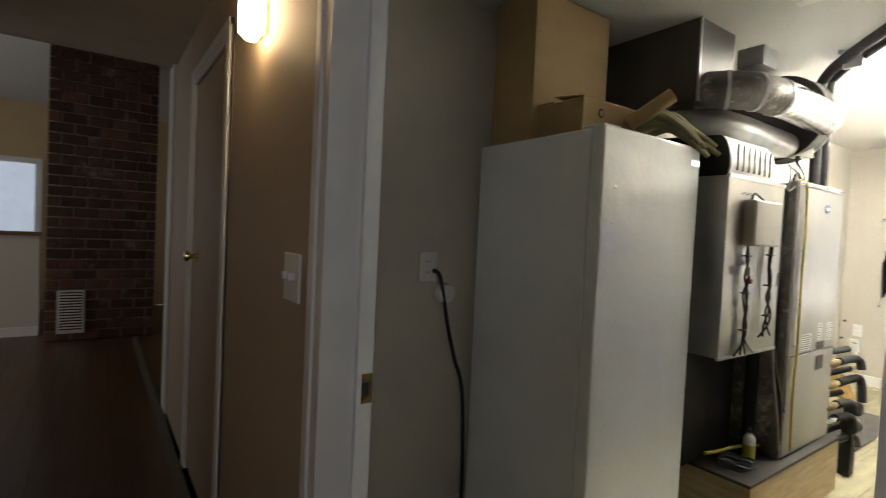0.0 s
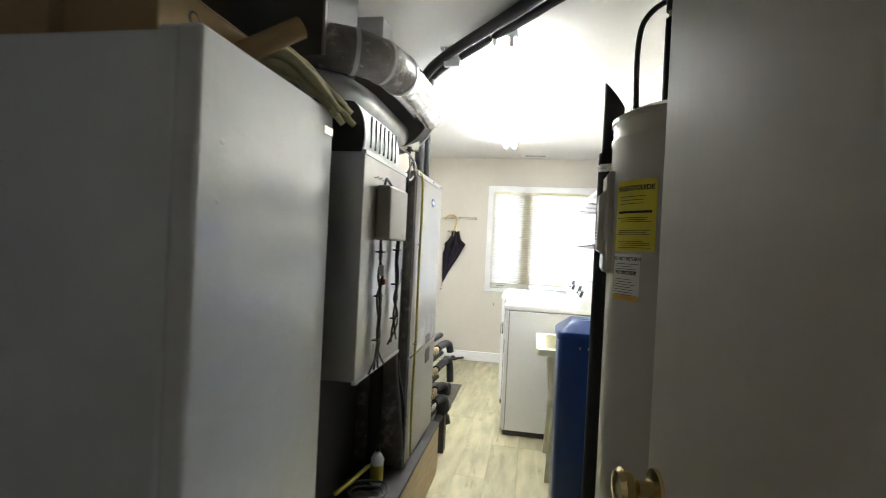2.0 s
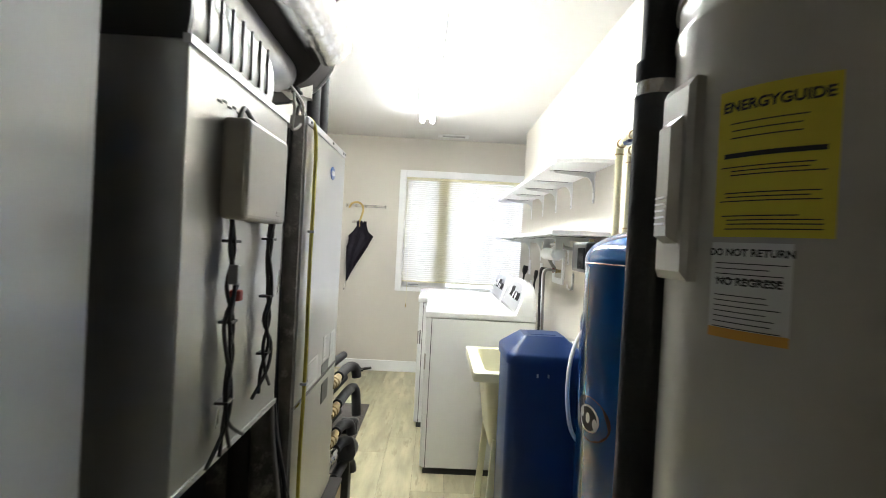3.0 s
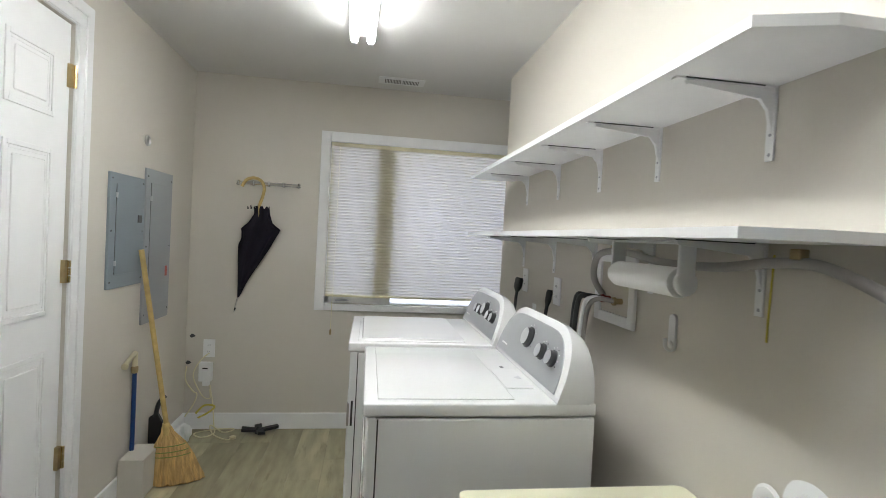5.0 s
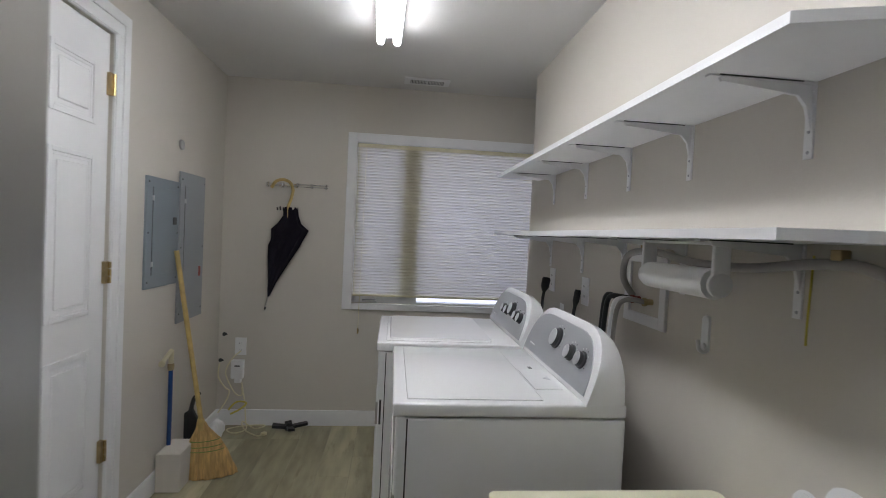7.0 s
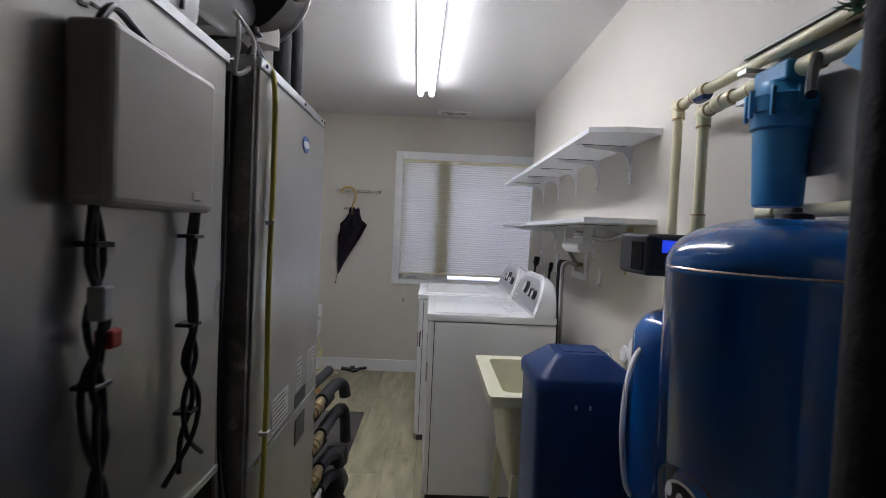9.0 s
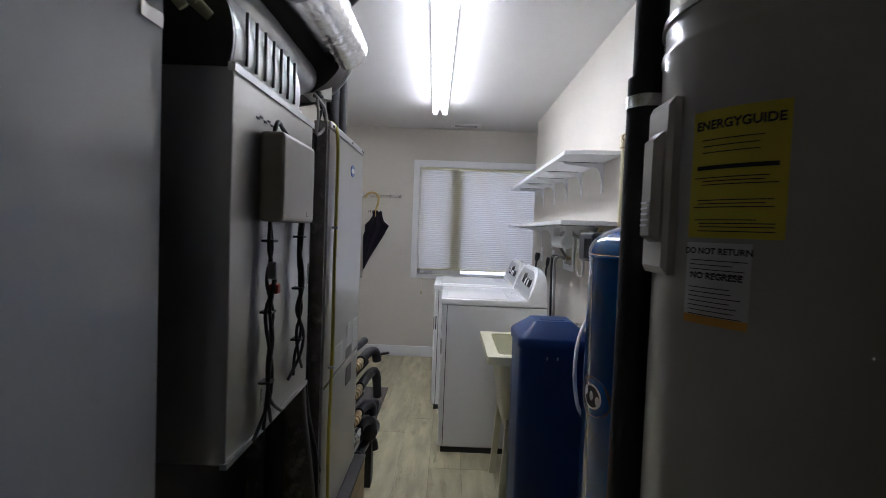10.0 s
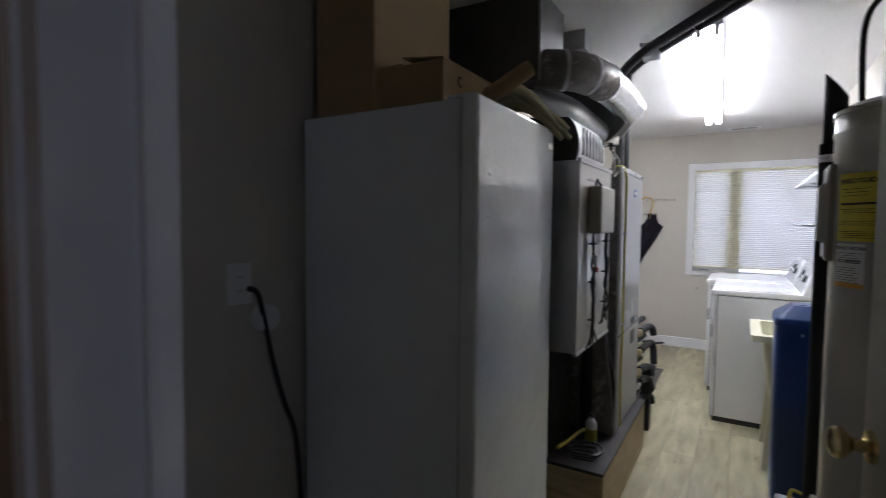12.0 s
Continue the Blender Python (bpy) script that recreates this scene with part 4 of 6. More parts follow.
# element covers
for z0, z1 in ((1.285, 1.56), (0.3, 0.56)):
    cv = part("element_cover", loft([[on_tank(ac + 89, zz, dd) for ac, zz, dd in pts] for pts in (
        [(-11.5, z0, 0.0), (11.5, z0, 0.0), (11.5, z1, 0.0), (-11.5, z1, 0.0)],
        [(-11.5, z0, 0.014), (11.5, z0, 0.014), (11.5, z1, 0.014), (-11.5, z1, 0.014)],
        [(-9.5, z0 + 0.012, 0.02), (9.5, z0 + 0.012, 0.02), (9.5, z1 - 0.012, 0.02), (-9.5, z1 - 0.012, 0.02)])]), M_TANK, wh, "beige moulded element cover")
    part("raised_bar", loft([[on_tank(89 + ac, zz, dd) for ac, zz, dd in pts] for pts in (
        [(-3, z0 + 0.05, 0.019), (7, z0 + 0.05, 0.019), (7, z1 - 0.05, 0.019), (-3, z1 - 0.05, 0.019)],
        [(-2, z0 + 0.06, 0.034), (6, z0 + 0.06, 0.034), (6, z1 - 0.065, 0.034), (-2, z1 - 0.065, 0.034)])]), M_TANK, cv)
    for k in range(5):
        part("grip_line", loft([[on_tank(89 + ac, zz, 0.0345) for ac, zz in ((-1, z), (5, z), (5, z + 0.003), (-1, z + 0.003))],
                                [on_tank(89 + ac, zz, 0.0365) for ac, zz in ((-1, z), (5, z), (5, z + 0.003), (-1, z + 0.003))]]), M_WHITE, cv) if (z := z0 + 0.075 + 0.009 * k) else None
# pipes on top
for nm, x, y, r, material, top in (("hot_pipe", 2.73, 0.83, 0.017, M_BLACKF, H), ("cold_pipe", 2.68, 0.73, 0.02, M_BLACKF, H)):
    p_ = thing(nm, (x, y, 1.72), "black foam-covered pipe rising from the water heater", "pipe", group="water heater pipes")
    part("insulation", tube([(x, y, 1.72), (x, y, 1.98)], r, 14, 1), material, p_, smooth=True)
    part("coupling", tube([(x, y, 1.98), (x, y, 2.0)], r * 0.6, 12, 1), M_BRASSD, p_, smooth=True)
    part("insulation", tube([(x, y, 2.0), (x, y, top)], r, 14, 1), material, p_, smooth=True)
place(-0.03, 0.07, 0)
fx = thing("copper_loop", (2.8, 0.8, 1.72), "thin dark pipe bending over the water heater", "pipe")
part("pipe", tube([(2.845, 0.825, 1.72), (2.84, 0.83, 1.95), (2.82, 0.80, 2.03), (2.75, 0.72, 2.05), (2.6, 0.6, 2.05)], 0.008, 10), M_BLACK, fx, smooth=True)
gx = thing("thin_cable", (2.9, 0.7, 1.72), "thin cable hanging behind the water heater", "cable")
part("cable", tube([(2.9, 0.62, 2.3), (2.9, 0.64, 2.0), (2.88, 0.66, 1.73)], 0.003, 6), M_GREYH, gx, smooth=True)
place(-0.02, 0.045, 0.02)
bp = thing("vertical_foam_pipe", (2.9, 0.905, 0), "vertical black foam-covered pipe with silver tape", "pipe")
bm = tube([(2.9, 0.905, 0.0), (2.9, 0.905, 1.62)], 0.036, 18, 1)
part("lower_insulation", bm, M_BLACKF, bp, smooth=True)
ring = circle((2.905, 0.902, 1.62), 0.03, Vector((1, 0, 0)), Vector((0, 1, 0)), 18)
part("upper_insulation", loft([ring, [Vector((p.x, p.y, 1.80 + (p.x - 2.905) * 0.2 + (p.y - 0.902) * 1.3)) for p in ring]]), M_BLACKF, bp, smooth=True)
part("silver_tape", tube([(2.9, 0.905, 1.562), (2.9, 0.905, 1.585)], 0.0375, 18, 1), M_FOIL, bp, "band of silver tape", True)

place(-0.02, 0.03, 0.02)
# relief valve group by the floor
rv = thing("pressure_switch", (3.0, 0.98, 0.3), "grey pressure switch on brass pipe fittings near the floor", "pressure switch")
part("housing", box(2.99, 3.07, 0.955, 1.02, 0.33, 0.40, bevel=0.008), M_GREYP, rv)
part("stem", tube([(3.03, 0.985, 0.33), (3.03, 0.985, 0.2)], 0.01, 10, 1), M_BRASSD, rv, smooth=True)
part("manifold", tube([(2.9, 0.98, 0.2), (3.14, 0.98, 0.2), (3.17, 0.98, 0.17), (3.17, 0.95, 0.02)], 0.016, 12, 3), M_BRASSD, rv, smooth=True)
part("valve_handle", lathe((2.9, 1.0, 0.2), (0, 1, 0), ((0, 0.01), (0.02, 0.01), (0.022, 0.024), (0.03, 0.024)), 12), M_BLACK, rv, smooth=True)
part("spigot", tube([(3.0, 0.99, 0.2), (3.0, 1.03, 0.19), (3.0, 1.045, 0.15)], 0.012, 10, 3), M_PVC, rv, smooth=True)
part("cable", tube([(3.04, 0.98, 0.4), (3.05, 0.97, 0.43), (3.06, 0.94, 0.42)], 0.006, 8), M_YELL, rv, smooth=True)
part("drain_leg", tube([(2.96, 0.985, 0.2), (2.96, 0.985, 0.0)], 0.014, 10, 1), M_PVC, rv, smooth=True)

# ---- pressure tank ----
place()
PX, PY, PR = 3.33, 0.71, 0.2
pt = thing("pressure_tank", (PX, PY, 0), "tall glossy blue steel pressure tank", "pressure tank")
dome = [(0.04, PR * 0.8), (0.06, PR * 0.96), (0.09, PR), (1.278, PR), (1.28, PR + 0.0015), (1.286, PR + 0.0015), (1.288, PR)] + [(1.293 + 0.09 * math.sin(radians(a_)), 0.002 + PR * math.cos(radians(a_)) ** 0.8) for a_ in range(0, 90, 8)] + [(1.384, 0.012)]
part("tank", lathe((PX, PY, 0), (0, 0, 1), dome, 56), M_BLUEL, pt, smooth=True)
part("base", lathe((PX, PY, 0), (0, 0, 1), ((0, PR * 0.82), (0.05, PR * 0.8)), 40), M_DARKP, pt)
part("top_valve", lathe((PX, PY, 1.382), (0, 0, 1), ((0, 0.03), (0.008, 0.028), (0.012, 0.012), (0.02, 0.01)), 18), M_BLACK, pt, smooth=True)
part("weld_line", lathe((PX, PY, 1.288), (0, 0, 1), ((0, PR + 0.001), (0.002, PR + 0.0025), (0.004, PR + 0.001)), 56), M_CHROME, pt, smooth=True)


def on_ptank(ang, z, dr):
    return Vector((PX + (PR + dr) * math.cos(radians(ang)), PY + (PR + dr) * math.sin(radians(ang)), z))


def decal(name, ac, zc, rx, rz, dr, material, parent, label=""):
    ring_ = [(rx * math.cos(2 * math.pi * i / 24), rz * math.sin(2 * math.pi * i / 24)) for i in range(24)]
    part(name, loft([[on_ptank(ac + a_, zc + z_, dr) for a_, z_ in ring_], [on_ptank(ac + a_, zc + z_, dr + 0.0006) for a_, z_ in ring_]]), material, parent, label)


decal("oval_decal", 104, 0.90, 22, 0.055, 0.0004, M_BLACK, pt, "black oval decal with white print")
decal("decal_ring", 104, 0.90, 12, 0.034, 0.0012, M_WLABEL, pt)
decal("decal_centre", 104, 0.90, 10, 0.029, 0.002, M_BLACK, pt)
for k in range(3):
    decal("decal_mark", 96 + 8 * k, 0.91 - 0.008 * k, 2.4, 0.013, 0.0028, M_WLABEL, pt)

# ---- softener resin tank and brine tank ----
RX, RY, RR = 3.785, 0.667, 0.115
sf = thing("resin_tank", (RX, RY, 0), "slim dark blue softener tank with a black control head", "water softener")
part("tank", lathe((RX, RY, 0), (0, 0, 1), [(0, RR * 0.9), (0.03, RR), (1.06, RR)] + [(1.07 + 0.085 * math.sin(radians(a_)), RR * math.cos(radians(a_)) ** 0.8) for a_ in range(0, 90, 10)] + [(1.155, 0.03)], 40), M_BLUEL, sf, smooth=True)
part("neck", lathe((RX, RY, 1.11), (0, 0, 1), ((0, 0.035), (0.03, 0.035), (0.032, 0.045), (0.05, 0.045), (0.052, 0.035), (0.14, 0.035)), 20), M_BLACK, sf, smooth=True)
hd_ = part("control_head", box(3.70, 3.88, 0.665, 0.805, 1.245, 1.352, bevel=0.012, seg=3), M_DARKP, sf, "black control head with a blue display")
part("bezel", box(3.696, 3.701, 0.675, 0.795, 1.262, 1.342, bevel=0.002, seg=1), M_BLACK, hd_)
part("display", box(3.6945, 3.6962, 0.692, 0.768, 1.305, 1.336), M_SCREEN, hd_, "lit blue display")
for k in range(6):
    part("heat_fin", box(3.715 + 0.012 * k, 3.719 + 0.012 * k, 0.805, 0.812, 1.258, 1.33), M_BLACK, hd_)
br = thing("brine_tank", (3.97, 0.87, 0), "square dark blue plastic salt tank with a peaked lid", "salt tank")
BX, BY = 3.98, 0.878
part("tank", loft([rrect(BX, BY, 0.0, 0.25, 0.27, 0.03), rrect(BX, BY, 0.02, 0.262, 0.28, 0.035), rrect(BX, BY, 0.895, 0.272, 0.288, 0.035)]), M_BLUEP, br, smooth=True)
part("lid", loft([rrect(BX, BY, 0.895, 0.285, 0.302, 0.035), rrect(BX, BY, 0.925, 0.285, 0.302, 0.035), rrect(BX, BY, 0.935, 0.272, 0.289, 0.03), rrect(BX + 0.01, BY, 0.985, 0.14, 0.16, 0.012), rrect(BX + 0.01, BY, 0.988, 0.135, 0.155, 0.012)]), M_BLUEP, br, smooth=True)
part("lid_recess", box(BX - 0.03, BX + 0.07, BY - 0.05, BY + 0.05, 0.987, 0.99, bevel=0.002, seg=1), M_BLUEP, br)
for y in (0.875, 0.915):
    part("rivet", box(3.841, 3.845, y - 0.003, y + 0.003, 0.85, 0.862), M_TRIM, br)
place(0.06, -0.045, 0.04)
bhose = thing("brine_hose", (3.8, 0.8, 0.9), "clear white tubing from the softener to the salt tank", "hose")
part("hose", tube([(3.72, 0.78, 1.02), (3.70, 0.83, 1.0), (3.64, 0.88, 0.93), (3.60, 0.90, 0.82), (3.62, 0.88, 0.70), (3.70, 0.83, 0.62), (3.79, 0.77, 0.56)], 0.007, 10), M_CLEARH, bhose, smooth=True)

# ---- filter, pipes and metal bracket ----
place(0.10, -0.01, 0.04)
fl = thing("water_filter", (3.36, 0.67, 1.37), "light blue cartridge filter housing hanging from a pipe", "water filter")
part("bowl", lathe((3.362, 0.662, 1.372), (0, 0, 1), ((0, 0.04), (0.004, 0.044), (0.15, 0.05), (0.155, 0.055), (0.185, 0.056)), 30), M_BLUEF, fl, smooth=True)
part("cap", lathe((3.362, 0.662, 1.557), (0, 0, 1), ((0, 0.059), (0.03, 0.06), (0.036, 0.052), (0.06, 0.045), (0.064, 0.0)), 30), M_BLUEF, fl, smooth=True)
for k in range(8):
    a_ = radians(45 * k)
    part("cap_rib", box(3.362 + 0.057 * math.cos(a_) - 0.004, 3.362 + 0.057 * math.cos(a_) + 0.004, 0.67 + 0.057 * math.sin(a_) - 0.004, 0.67 + 0.057 * math.sin(a_) + 0.004, 1.545, 1.6, bevel=0.001, seg=1), M_BLUEF, fl)
part("top_block", box(3.31, 3.41, 0.645, 0.695, 1.61, 1.65, bevel=0.006), M_BLUEF, fl)


place(0.045, 0.04, 0.034)


def pvc(name, runs, label="cream plastic water pipe on the wall"):
    p_ = thing(name, runs[0][0], label, "water pipe", group="plastic water pipes")
    for pts in runs:
        part("pipe", tube(pts, 0.0135, 12, 1), M_PVC, p_, smooth=True)
        for q, d in ((pts[0], Vector(pts[1]) - Vector(pts[0])), (pts[-1], Vector(pts[-2]) - Vector(pts[-1]))):
            d = d.normalized()
            part("fitting", loft([circle(Vector(q) - d * 0.016, 0.018, *frame_of(d), 14), circle(Vector(q) + d * 0.035, 0.018, *frame_of(d), 14)]), M_PVC, p_, smooth=True)
            part("collar", loft([circle(Vector(q) + d * 0.035, 0.0185, *frame_of(d), 14), circle(Vector(q) + d * 0.039, 0.0185, *frame_of(d), 14)]), M_BRASSD, p_, smooth=True)
    return p_


pvc("upper_pipe", [[(3.925, 0.575, 0.3), (3.925, 0.575, 1.705)], [(3.925, 0.575, 1.705), (3.76, 0.6, 1.70)], [(3.76, 0.6, 1.70), (2.95, 0.62, 1.695)]])
p2 = pvc("lower_pipe", [[(3.715, 0.61, 1.335), (3.715, 0.61, 1.637)], [(3.715, 0.61, 1.637), (3.60, 0.63, 1.635)], [(3.60, 0.63, 1.635), (3.47, 0.615, 1.64)], [(3.36, 0.615, 1.64), (3.0, 0.63, 1.64)]])
part("valve_handle", loft([rrect(3.70, 0.625, 1.662, 0.05, 0.02, 0.008), rrect(3.70, 0.625, 1.672, 0.06, 0.028, 0.008)]), mat("navy_handle", (0.01, 0.03, 0.12), 0.4), p2, "dark blue valve handle")
p3 = pvc("tank_pipe", [[(3.5, 0.575, 1.372), (2.98, 0.575, 1.372)]])
bk = thing("metal_bracket", (3.3, 0.6, 1.6), "grey sheet metal bracket holding the filter pipes", "bracket")
part("back_plate", prism([(3.53, 0.556, 1.70), (3.50, 0.556, 1.50), (3.46, 0.556, 1.44), (3.0, 0.556, 1.44), (2.95, 0.556, 1.715), (3.53, 0.556, 1.715)], (0, 0.012, 0)), M_BEIGEM, bk)
part("top_tray", prism([(3.54, 0.49, 1.716), (3.54, 0.625, 1.71), (3.54, 0.625, 1.718), (3.54, 0.49, 1.724)], (-0.66, 0, 0)), M_BEIGEM, bk)
for z in (1.70, 1.635):
    part("pipe_clamp", box(3.50, 3.53, 0.568, 0.64, z - 0.03, z - 0.02), M_GALV, bk, "galvanised clamp")
    part("clamp_bolt", lathe((3.515, 0.60, z - 0.03), (0, 0, -1), ((0, 0.008), (0.012, 0.008)), 8), M_GALV, bk)
bw = thing("filter_wrench", (3.08, 0.7, 1.5), "bright blue plastic filter wrench hanging", "wrench")
part("wrench", prism([(3.17, 0.625, 1.44), (3.21, 0.625, 1.44), (3.21, 0.625, 1.58), (3.25, 0.625, 1.61), (3.19, 0.625, 1.645), (3.17, 0.625, 1.6)], (0, 0.012, 0)), M_BLUEF, bw)
bv = thing("pipe_valve", (3.2, 0.68, 1.6), "black lever valve on the filter pipe", "valve")
part("lever", tube([(3.31, 0.63, 1.64), (3.28, 0.66, 1.6), (3.24, 0.69, 1.55)], 0.009, 8), M_BLACK, bv, smooth=True)

gd = thing("garland_sprig", (3.16, 0.66, 1.72), "green artificial fir sprig with pale tips tied to the pipe", "decoration")
part("stem", tube([(3.10, 0.66, 1.655), (3.16, 0.665, 1.675), (3.20, 0.67, 1.69)], 0.003, 6, 3), M_DARKP, gd, smooth=True)
random.seed(17)
for k in range(90):
    q = Vector((3.11 + 0.085 * random.random(), 0.664, 1.66 + 0.03 * random.random()))
    d_ = Vector((random.uniform(-1, 1), random.uniform(-0.8, 1), random.uniform(-0.9, 1))).normalized() * random.uniform(0.025, 0.05)
    w_ = d_.cross(Vector((0, 0, 1))).normalized() * 0.004
    part("needle", loft([[q - w_, q + w_, q + w_ + Vector((0, 0, 0.001)), q - w_ + Vector((0, 0, 0.001))], [q + d_ - w_ * 0.3, q + d_ + w_ * 0.3, q + d_ + w_ * 0.3 + Vector((0, 0, 0.001)), q + d_ - w_ * 0.3 + Vector((0, 0, 0.001))]]), M_FIR if k % 6 else M_TRIM, gd)

# ---- laundry sink ----
place()
SX0, SX1, SY0, SY1, SZ = 4.15, 4.725, 0.545, 1.12, 0.775
scx, scy = (SX0 + SX1) / 2, (SY0 + SY1) / 2
sk = thing("laundry_sink", (scx, scy, 0), "cream plastic laundry tub on splayed legs", "laundry sink")
rings = [rrect(scx, scy, 0.38, 0.36, 0.34, 0.05), rrect(scx, scy, 0.42, 0.4, 0.38, 0.05), rrect(scx, scy, SZ - 0.041, 0.49, 0.46, 0.035), rrect(scx, scy, SZ - 0.036, SX1 - SX0, SY1 - SY0, 0.02),
         rrect(scx, scy, SZ, SX1 - SX0, SY1 - SY0, 0.02), rrect(scx, scy + 0.035, SZ, 0.465, 0.395, 0.03), rrect(scx, scy + 0.035, SZ - 0.031, 0.455, 0.385, 0.03), rrect(scx, scy + 0.03, 0.45, 0.37, 0.32, 0.05), rrect(scx, scy + 0.03, 0.43, 0.30, 0.26, 0.05)]
part("tub", loft(rings), M_SINK, sk, smooth=True)
for sx_ in (-1, 1):
    for sy_ in (-1, 1):
        part("leg", loft([[Vector((scx + sx_ * (0.19 + 0.025 * q) + a_ * 0.016, scy + sy_ * (0.165 + 0.03 * q) + b_ * 0.016, 0.46 * (1 - q))) for a_, b_ in ((-1, -1), (1, -1), (1, 1), (-1, 1))] for q in (0.0, 1.0)]), M_SINK, sk)
for k in range(6):
    part("soap_ridge", box(scx + 0.11 + 0.016 * k, scx + 0.118 + 0.016 * k, SY0 + 0.03, SY0 + 0.085, SZ + 0.0005, SZ + 0.004, bevel=0.001, seg=1), M_SINK, sk)
FX = 4.44
place(0, -0.01, 0)
fc = thing("sink_faucet", (FX, 0.61, SZ), "chrome two-handle faucet on the laundry sink", "faucet")
part("body", box(FX - 0.06, FX + 0.06, 0.592, 0.628, SZ + 0.001, SZ + 0.035, bevel=0.008, seg=3), M_CHROME, fc, smooth=True)
part("spout", tube([(FX, 0.61, SZ + 0.03), (FX, 0.612, SZ + 0.09), (FX, 0.635, SZ + 0.108), (FX, 0.70, SZ + 0.1), (FX, 0.73, SZ + 0.065), (FX, 0.735, SZ + 0.045)], 0.011, 12), M_CHROME, fc, smooth=True)
for s in (-1, 1):
    part("tap_handle", lathe((FX + s * 0.048, 0.61, SZ + 0.035), (0, 0, 1), ((0, 0.01), (0.012, 0.01), (0.014, 0.018), (0.04, 0.02), (0.044, 0.014)), 12), M_CHROME, fc, smooth=True)
place(0.02, -0.024, -0.005)
for i, (x, y, z) in enumerate(((4.455, 0.562, 0.872), (4.36, 0.562, 0.905))):
    dsh = thing("suction_holder", (x, y, z), ("small " if i == 0 else "") + "round white plastic suction holder stuck on the wall", "holder", group="suction holders")
    part("disc", lathe((x, 0.5555, z), (0, 1, 0.15), ((0, 0.035 + 0.022 * i), (0.004, 0.035 + 0.022 * i), (0.007, 0.028 + 0.02 * i), (0.008, 0.0)), 28), M_TRIM, dsh, smooth=True)
    for k in range(3):
        part("ring", lathe((x, 0.5555 + 0.0065, z), (0, 1, 0.15), ((0, 0.012 + 0.009 * k), (0.002, 0.011 + 0.009 * k)), 24), M_TRIM, dsh, smooth=True)

# ---- dryer and washer ----
place()
def arch(x0, x1, z0, z1, y_at, inset=0.0, k=9):
    """Outline of a console: straight foot, corners rounded like a quarter ellipse, as a function of y over z."""
    out = [(x0 + inset, z0 + inset)]
    w, h = (x1 - x0), (z1 - z0)
    rx = 0.2
    out = []
    out.append((x1 - inset, z0 + inset))
    for i in range(k + 1):
        a_ = radians(90 * i / k)
        out.append((x1 - rx + (rx - inset) * math.cos(a_) ** 0.75, z0 + h * 0.12 + (h * 0.88 - inset) * math.sin(a_) ** 0.9))
    for i in range(k + 1):
        a_ = radians(90 * (1 - i / k))
        out.append((x0 + rx - (rx - inset) * math.cos(a_) ** 0.75, z0 + h * 0.12 + (h * 0.88 - inset) * math.sin(a_) ** 0.9))
    out.append((x0 + inset, z0 + inset))
    return [Vector((x, y_at(z), z)) for x, z in out]


